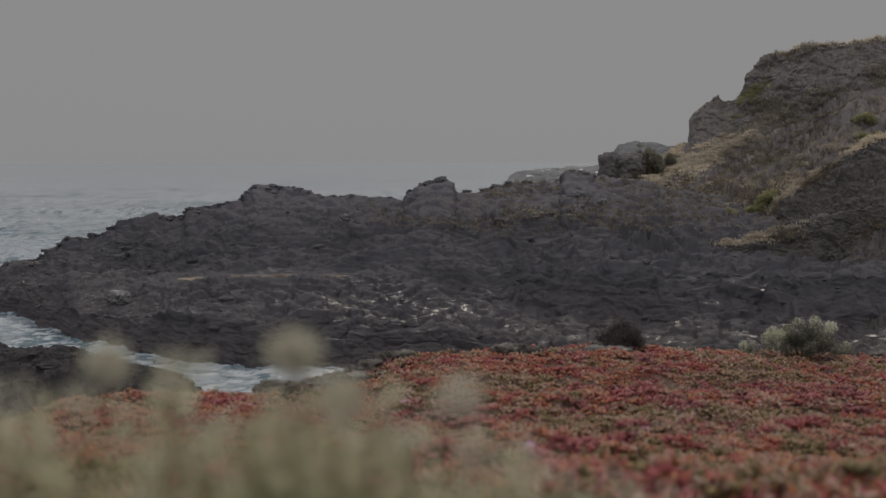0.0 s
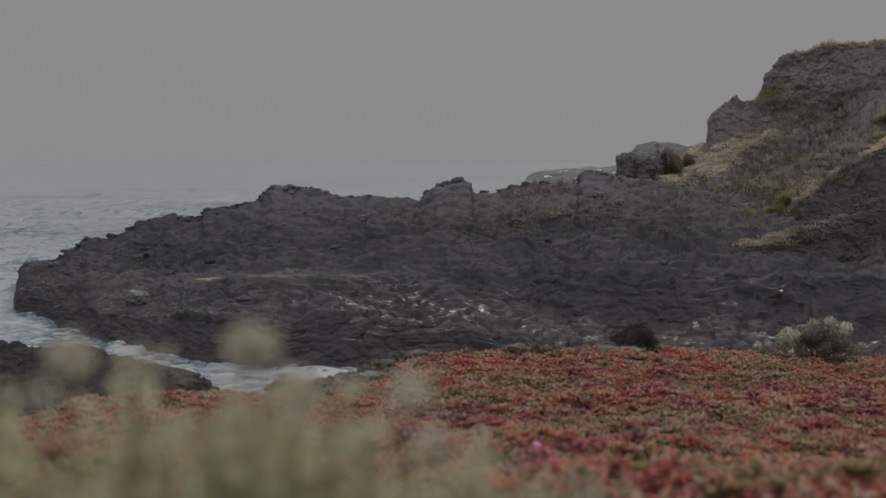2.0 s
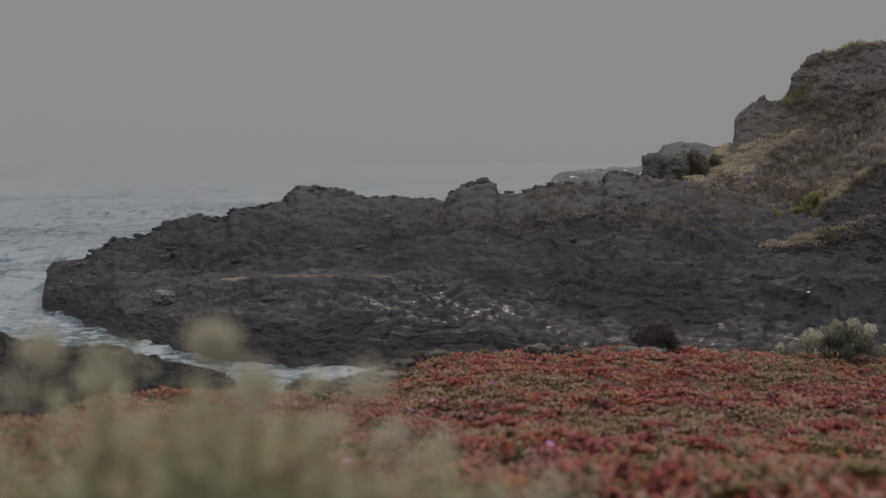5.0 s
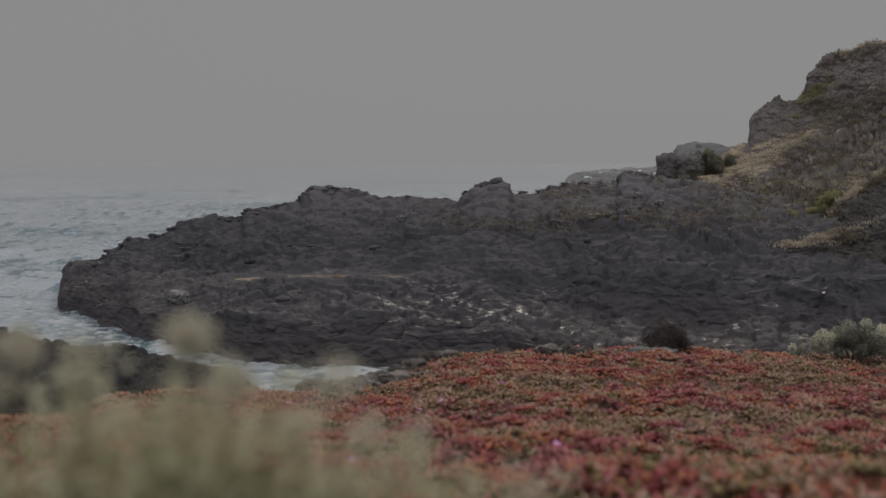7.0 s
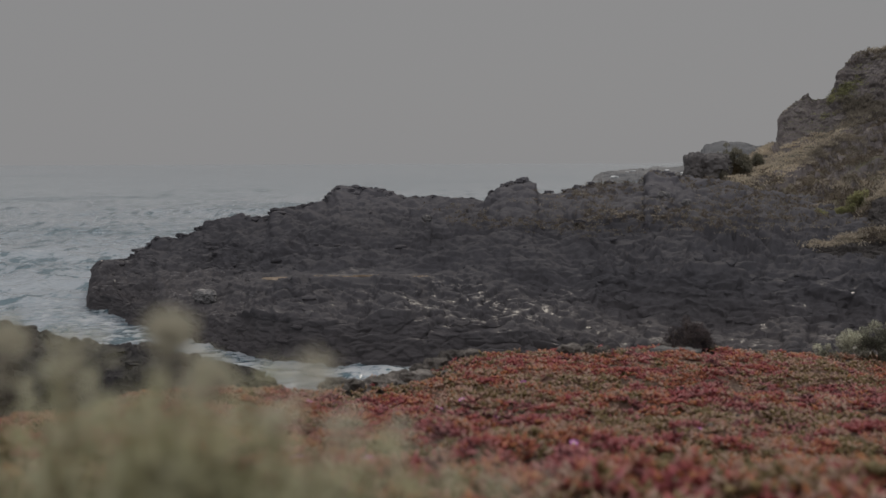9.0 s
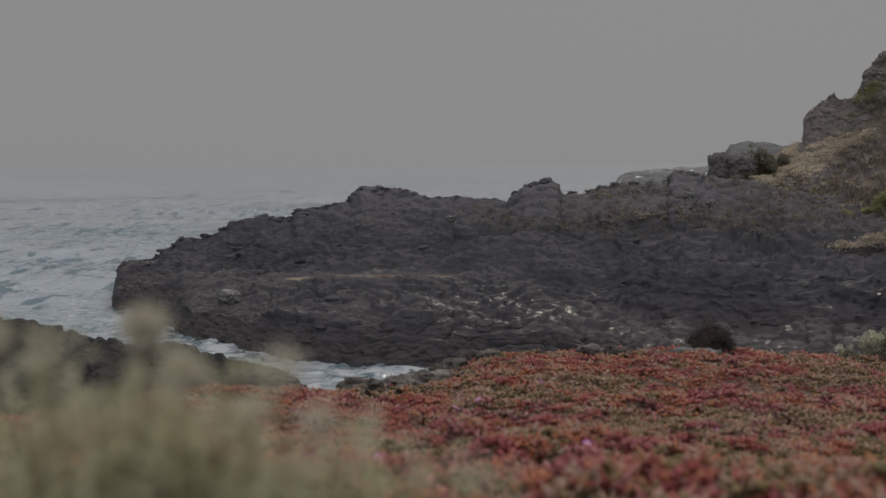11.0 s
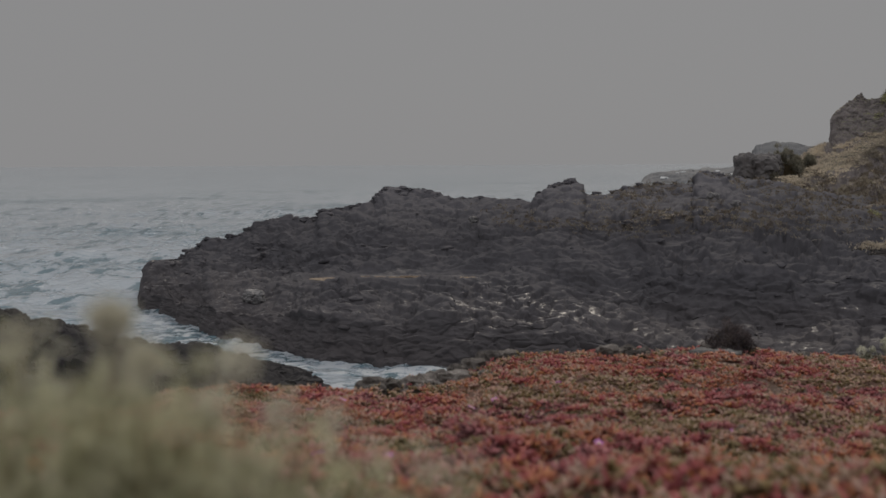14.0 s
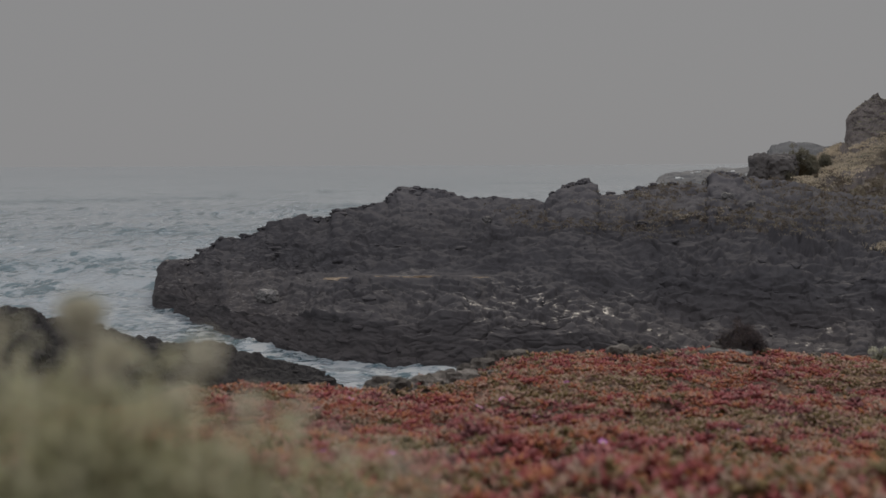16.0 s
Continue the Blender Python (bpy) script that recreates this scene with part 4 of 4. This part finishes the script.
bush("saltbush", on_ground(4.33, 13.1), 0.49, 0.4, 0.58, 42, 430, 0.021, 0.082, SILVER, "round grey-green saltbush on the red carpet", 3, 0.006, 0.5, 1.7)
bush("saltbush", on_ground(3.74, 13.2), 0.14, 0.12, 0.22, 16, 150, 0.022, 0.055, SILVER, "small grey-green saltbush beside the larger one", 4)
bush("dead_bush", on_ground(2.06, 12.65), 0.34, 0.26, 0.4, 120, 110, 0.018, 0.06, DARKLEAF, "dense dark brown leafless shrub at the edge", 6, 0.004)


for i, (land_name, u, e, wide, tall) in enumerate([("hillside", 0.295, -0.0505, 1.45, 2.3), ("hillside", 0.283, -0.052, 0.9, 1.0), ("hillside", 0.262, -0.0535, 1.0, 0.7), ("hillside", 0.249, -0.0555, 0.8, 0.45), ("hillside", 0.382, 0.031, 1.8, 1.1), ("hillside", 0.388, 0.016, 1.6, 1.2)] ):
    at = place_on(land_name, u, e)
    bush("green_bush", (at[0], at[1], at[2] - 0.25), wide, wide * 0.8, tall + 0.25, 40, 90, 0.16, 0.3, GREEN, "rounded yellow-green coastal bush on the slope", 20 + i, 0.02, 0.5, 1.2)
# dark shrubs among the rocks of the saddle
for i, (u, y, top, wide) in enumerate([(0.1835, 132.5, 0.0125, 2.3), (0.174, 130.0, -0.001, 1.2), (0.194, 133.5, 0.0045, 1.1), (0.2063, 137.0, 0.006, 0.7)]):
    q = LAND["hillside"][0]
    foot = q[np.argmin((q[:, 0] - u * y) ** 2 + (q[:, 1] - y) ** 2), 2] - 0.2
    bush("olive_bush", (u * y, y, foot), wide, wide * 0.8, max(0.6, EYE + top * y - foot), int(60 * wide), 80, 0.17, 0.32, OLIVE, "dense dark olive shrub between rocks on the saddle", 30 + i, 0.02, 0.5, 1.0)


def tuft(at, tall, blades, seed):
    r = np.random.default_rng(seed)
    base = r.normal(0, tall * 0.22, (blades, 3)) * [1, 1, 0] + [0, 0, -0.01]
    lean = r.normal(0, 0.4, (blades, 3)) * [1, 1, 0] + base * [3, 3, 0]
    h = tall * (0.4 + 0.7 * r.random((blades, 1)))
    wide = np.cross(lean + [0.01, 0, 0], [0, 0, 1])
    wide *= 0.0025 / (np.linalg.norm(wide, axis=1, keepdims=True) + 1e-6)
    v = np.stack([base - wide, base + wide, base + h * (lean + [0, 0, 1]) * 0.6 + wide * 0.7, base + h * (lean * 1.7 + [0, 0, 1])], 1).reshape(-1, 3)
    f = np.array([[0, 1, 2], [0, 2, 3]])[None] + 4 * np.arange(blades)[:, None, None]
    ob = new("grass_tuft", mesh_of("grass_tuft", v, f.reshape(-1, 3), STRAW, False, {"tint": np.repeat(r.random(blades) * 0.9, 4)}))
    ob.location = at
    return tagged(ob, "tuft of dry straw-coloured grass among stones", "grass", "dry tufts at the clifftop edge")


rnd = random.Random(33)
for i in range(26):
    u = rnd.uniform(-0.15, 0.0) if i < 20 else rnd.uniform(0.06, 0.18)
    y = float(along(u, EDGE)) - rnd.uniform(0.0, 0.9)
    tuft(on_ground(u * y, y), rnd.uniform(0.04, 0.085), 90, i)
tuft(on_ground(1.38, 12.4), 0.11, 160, 90)
tuft(on_ground(1.5, 12.3), 0.07, 90, 91)


def boulder(at, size, seed, mat, label, category="boulder", name="boulder", group="", rugged=1.0):
    bm = bmesh.new()
    bmesh.ops.create_icosphere(bm, subdivisions=4 if max(size) > 0.5 else 3, radius=1.0)
    v = np.array([x.co[:] for x in bm.verts])
    a, b, own = boulders(v * 1.6 + seed * 3.7, seed)
    h = 1 + rugged * (0.42 * (own - 0.5) - 0.16 * (1 - smooth(b - a, 0, 0.15))) + 0.24 * rough_noise(v * 1.4 + seed, 4, 0.6, seed)
    v = np.sign(v) * np.abs(v) ** (0.8 if rugged > 0.4 else 1.0) * h[:, None] * np.array(size)
    for vert, co in zip(bm.verts, v):
        vert.co = co
    for face in bm.faces:
        face.smooth = False
    me = bpy.data.meshes.new(name)
    bm.to_mesh(me)
    bm.free()
    me.materials.append(mat)
    ob = new(name, me)
    ob.matrix_world = pose(*at, 0, 0, seed * 47.0)
    return tagged(ob, label, category, group)


rnd = random.Random(12)
big = [(-0.1535, 10.5, 0.17), (-0.122, 10.9, 0.13), (-0.135, 10.7, 0.1), (-0.101, 11.5, 0.13), (-0.083, 11.1, 0.16), (-0.066, 11.8, 0.15), (-0.078, 11.7, 0.12), (-0.052, 12.0, 0.13), (-0.036, 12.1, 0.12), (-0.11, 11.2, 0.11)]
for i in range(52):
    u = rnd.uniform(-0.155, -0.015)
    y = 10.2 + 1.2 * float(smooth(u, -0.1, -0.02))
    y += (float(along(u, EDGE)) + 0.1 - y) * rnd.random() ** 0.7
    s = 0.035 + 0.06 * rnd.random() ** 2
    if i < len(big):
        u, y, s = big[i]
    boulder(on_ground(u * y, y, -0.35 * s - 0.01), (s * rnd.uniform(1.0, 1.5), s, s * rnd.uniform(0.6, 0.9)), i + 1, STONE, "grey weathered stone at the edge of the carpet", "stone", "stone", "stones at the clifftop edge")
for i, (u, d, s) in enumerate([(0.143, -0.1, 0.12), (0.16, -0.2, 0.1), (0.178, -0.1, 0.09), (0.055, -0.05, 0.12), (0.072, 0.0, 0.09), (0.085, -0.05, 0.08), (0.225, -0.05, 0.08), (0.4, -0.1, 0.1), (0.37, -0.05, 0.12)]):
    y = float(along(u, EDGE)) + d
    boulder(on_ground(u * y, y - 0.15, -0.07), (s * 1.5, s, s * 0.8), i + 50, STONE, "flat grey stone lying on the clifftop", "stone", "stone", "stones at the clifftop edge")

for i, (u, y, s) in enumerate([(0.1435, 12.25, 0.13), (0.157, 12.2, 0.11), (0.167, 12.25, 0.08)]):
    boulder(on_ground(u * y, y, -0.1), (s * 1.4, s * 0.8, s * 0.42), i + 160, SLAB, "flat pale grey slab beside the dark shrub", "stone", "stone", "slabs beside the shrub", 0.6)
for i, (x, y, s) in enumerate([(2.33, 10.09, 0.07), (1.57, 9.78, 0.055), (0.63, 7.59, 0.05), (1.32, 6.59, 0.05), (1.7, 7.78, 0.06)]):
    boulder(on_ground(x, y, -0.035), (s * 0.85, s * 0.7, s * 0.6), i + 120, STONE, "small grey stone among the red iceplant", "stone", "stone", "stones in the carpet")

# outcrops on the saddle below the hill
for i, (u, y, e, sx, sz) in enumerate([(0.1515, 130, -0.0065, 1.35, 1.75), (0.164, 131, -0.006, 1.9, 1.6), (0.174, 132, -0.004, 1.5, 1.4)]):
    boulder((u * y, y, EYE + e * y), (sx, sx, sz), i + 70, SADDLE_ROCK, "large dark basalt outcrop on the grassy saddle", "outcrop", "outcrop", "outcrops on the saddle", 0.4)
def rubble(name, places, sizes, mat, label, seed):
    """Many small angular rocks lying on a sheet of land, as one mesh."""
    r = np.random.default_rng(seed)
    bm = bmesh.new()
    bmesh.ops.create_icosphere(bm, subdivisions=2, radius=1.0)
    ball = np.array([x.co[:] for x in bm.verts])
    tri = np.array([[x.index for x in p.verts] for p in bm.faces])
    bm.free()
    kinds = []
    for k in range(10):
        a, b, own = boulders(ball * 1.3 + 5.1 * k, seed + k)
        h = 1 + 0.55 * (own - 0.5) + 0.2 * rough_noise(ball * 1.7 + k, 2, 0.5, seed + k)
        kinds.append(np.sign(ball) * np.abs(ball) ** 0.75 * h[:, None] * np.array([1.6, 1.1, 0.6]))
    vs = [kinds[k] @ turn(z, t).T * size + at for k, z, t, size, at in zip(r.integers(0, 10, len(places)), r.normal(0, 0.5, len(places)), r.normal(0, 0.25, len(places)), sizes, places)]
    f = (tri[None] + len(ball) * np.arange(len(places))[:, None, None]).reshape(-1, 3)
    return tagged(new(name, mesh_of(name, np.concatenate(vs), f, mat, False)), label, "rubble", kind="stuff")


c, r = on_land("promontory", 200, 501, lambda q, n: (q[:, 2] > SEA + 1.2) * (q[:, 1] < along(bearing(q), CREST_AT) + 1) * patchy(6, 71, -0.5)(q) * (1 - 0.95 * np.exp(-(((q[:, 0] + 13.5) / 8) ** 2 + ((q[:, 1] - 80.5) / 3) ** 2) ** 2)))
rubble("promontory_rubble", c - [0, 0, 0.08], 0.08 + 0.26 * r.random(len(c)) ** 2, BASALT, "angular dark basalt rubble on the promontory", 510)
c, r = on_land("promontory", 220, 502, lambda q, n: (np.abs(q[:, 1] - along(bearing(q), CREST_AT)) < 0.8) * (bearing(q) > -0.4) * (bearing(q) < 0.16))
rubble("crest_rubble", c, 0.08 + 0.22 * r.random(len(c)) ** 2, BASALT, "small dark rocks along the crest", 520)
c, r = on_land("islet", 130, 503, lambda q, n: (q[:, 2] > SEA + 0.8) * patchy(4, 72, -0.4)(q))
rubble("reef_rubble", c - [0, 0, 0.05], 0.08 + 0.2 * r.random(len(c)) ** 2.5, REEF, "angular black rocks on the reef", 530)
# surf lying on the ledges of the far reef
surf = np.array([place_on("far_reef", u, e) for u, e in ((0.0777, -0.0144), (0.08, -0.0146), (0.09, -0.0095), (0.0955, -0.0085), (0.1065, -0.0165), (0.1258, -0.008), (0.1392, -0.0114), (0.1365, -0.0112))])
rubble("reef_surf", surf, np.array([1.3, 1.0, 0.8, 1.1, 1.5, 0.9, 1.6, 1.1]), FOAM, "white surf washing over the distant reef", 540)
# knobs along the promontory's crest
for i, (u, y, e, sx, sz) in enumerate([(-0.166, 115, -0.033, 1.7, 1.0), (-0.126, 117, -0.034, 0.8, 0.7), (-0.014, 119, -0.0235, 0.9, 0.75), (-0.002, 119, -0.0205, 0.85, 0.8), (0.0494, 120, -0.0245, 0.6, 0.5), (0.115, 121, -0.0155, 0.7, 1.0), (0.126, 121, -0.016, 1.0, 0.9), (0.1395, 121, -0.0175, 0.45, 0.6), (-0.228, 110, -0.047, 0.8, 0.6)]):
    y = float(along(u, CREST_AT)) - 0.5
    boulder((u * y, y, EYE + (e - 0.002) * y), (sx * 0.86, sx * 0.86, sz * 0.86), i + 90, BASALT, "blocky basalt knob on the crest of the promontory", "outcrop", "outcrop", "knobs on the crest", 1.3)


def flower(at, size, seed):
    rnd = random.Random(seed)
    thing = new("pink_flower")
    thing.matrix_world = pose(*at, rnd.uniform(10, 40), rnd.uniform(-15, 15), rnd.uniform(0, 360))
    vs, fs = [], []
    for i in range(26):
        a, w, k = i / 26 * 6.283, 0.11, rnd.uniform(0.85, 1.1)
        d, s = np.array([math.cos(a), math.sin(a), 0]), np.array([-math.sin(a), math.cos(a), 0])
        up = np.array([0, 0, 1])
        v = np.array([d * 0.15, d * 0.6 + s * w + up * 0.16, d * k + up * 0.22, d * 0.6 - s * w + up * 0.16, d * 0.6 + up * 0.12]) * size / 2
        vs.append(v), fs.append(LEAF_F + 5 * i)
    v = np.concatenate(vs)
    part("petals", mesh_of("petals", v, np.concatenate(fs), PETAL, False, {"tint": np.full(len(v), 0.5)}), thing)
    bm = bmesh.new()
    bmesh.ops.create_uvsphere(bm, u_segments=10, v_segments=6, radius=size * 0.14)
    v = np.array([x.co[:] for x in bm.verts]) * [1, 1, 0.6] + [0, 0, size * 0.05]
    f = [np.array([[x.index for x in p.verts] for p in bm.faces if len(p.verts) == k]) for k in (3, 4)]
    bm.free()
    part("centre", mesh_of("centre", v, f, HEART, True, {"tint": np.full(len(v), 0.5)}), thing, "pale yellow centre")
    return tagged(thing, "magenta daisy-like iceplant flower in the carpet", "flower", "iceplant flowers")


for i, (x, y) in enumerate([(1.3, 6.92), (0.43, 5.4), (-0.0, 7.51), (-0.44, 7.96), (-0.28, 8.05), (0.17, 9.47), (-1.53, 7.44), (-1.43, 8.1), (-0.72, 3.51), (-0.72, 4.32), (-0.44, 4.37), (-0.9, 9.24)]):
    flower(on_ground(x, y - 0.1, -0.115), (0.07, 0.058, 0.064)[i % 3], i + 1)


def front_plant(at, tops, seed, filler, spread, low):
    """A leggy khaki shrub beside the path; tops: places of its pale heads above the foot, filler: leafy shoots between."""
    rnd = random.Random(seed)
    thing = new("flowering_shrub")
    thing.location = at
    items, leaves = [], []
    shoots = [(np.array(t[:3]), t[3]) for t in tops]
    for i in range(filler):
        a, k = rnd.uniform(0, 6.283), rnd.random() ** 0.5
        shoots.append((np.array([math.cos(a) * k * spread, math.sin(a) * k * spread * 0.5, low * rnd.uniform(0.78, 1.0)]), 1.0))
    for top, full in shoots:
        pts = [top * [j * j, j * j, j] + [rnd.uniform(-0.01, 0.01), rnd.uniform(-0.01, 0.01), 0] for j in (0, 0.25, 0.5, 0.75)] + [top]
        items.append(tube(pts, [0.004, 0.0035, 0.003, 0.0025, 0.0015], 4))
        ends = (0.0, 0.2, 0.4, 0.6, 0.8, 0.95) if full else (0.0, 0.25)
        leaves += [np.array(pts[2]) * (1 - j) + np.array(pts[4]) * j for j in ends]
    v, f = join_arrays(items)
    part("stalk", mesh_of("stalk", v, f, STEM, True, {"tint": np.full(len(v), 0.6)}), thing)
    v, f, t = leaf_cloud(rnd, leaves, 0.034, 10, 0.022, np.array([rnd.uniform(0.2, 0.8) for _ in leaves]))
    part("foliage", mesh_of("foliage", v, f, KHAKI, False, {"tint": t}), thing)
    for top in tops:
        v, f, t = leaf_cloud(rnd, [np.array(top[:3])], 0.017, top[4], 0.012, np.array([0.6]))
        part("flower_head", mesh_of("flower_head", v, f, PALE, False, {"tint": t}), thing, "pale cream flower head")
    return tagged(thing, "leggy khaki-green shrub with pale flower heads", "shrub", "leggy shrubs by the path")


# each: bearing and distance of the foot; then bearing, distance and fall of its heads, 1 where leaves climb up to the head, petals; shoots, spread and the fall of the leafy mass
for i, (u, y, heads, n, w, mass) in enumerate([
        (-0.115, 0.97, [(-0.1365, 0.955, -0.18, 0, 330), (-0.095, 0.92, -0.222, 1, 150), (-0.125, 1.0, -0.236, 1, 20), (-0.15, 0.98, -0.232, 1, 20)], 62, 0.1, -0.226),
        (-0.245, 1.0, [(-0.2457, 0.986, -0.192, 1, 30), (-0.252, 0.99, -0.21, 1, 20), (-0.222, 1.0, -0.255, 1, 40)], 34, 0.1, -0.243),
        (-0.325, 1.02, [(-0.3093, 1.003, -0.189, 0, 150), (-0.335, 1.02, -0.226, 1, 40)], 17, 0.1, -0.262),
        (-0.415, 1.05, [(-0.39, 1.05, -0.225, 1, 40), (-0.43, 1.0, -0.225, 1, 50)], 14, 0.1, -0.262),
        (-0.005, 0.94, [(0.0133, 0.9, -0.221, 0, 75), (-0.03, 0.95, -0.262, 1, 50), (0.03, 0.98, -0.272, 0, 60)], 24, 0.09, -0.266),
        (0.1, 1.0, [(0.07, 1.0, -0.276, 0, 50), (0.115, 1.0, -0.3, 1, 20)], 10, 0.085, -0.295),
        (0.185, 1.02, [(0.17, 1.0, -0.31, 1, 30), (0.2, 1.02, -0.325, 1, 10)], 5, 0.08, -0.325)]):
    g = on_ground(u * y, y)
    front_plant(g, [(a * d - g[0], d - g[1], EYE + e * d - g[2], full, k) for a, d, e, full, k in heads], 90 + i, n, w, EYE + mass * y - g[2])

# a boulder added near the promontory's tip, its pale streaks painting a wet highlight
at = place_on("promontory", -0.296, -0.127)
boulder((at[0], at[1], at[2] + 0.02), (0.95, 0.8, 0.6), 141, PALE_ROCK, "rounded boulder on the platform, added with a wet highlight painted in pale streaks", "boulder", "boulder", "", 0.35)
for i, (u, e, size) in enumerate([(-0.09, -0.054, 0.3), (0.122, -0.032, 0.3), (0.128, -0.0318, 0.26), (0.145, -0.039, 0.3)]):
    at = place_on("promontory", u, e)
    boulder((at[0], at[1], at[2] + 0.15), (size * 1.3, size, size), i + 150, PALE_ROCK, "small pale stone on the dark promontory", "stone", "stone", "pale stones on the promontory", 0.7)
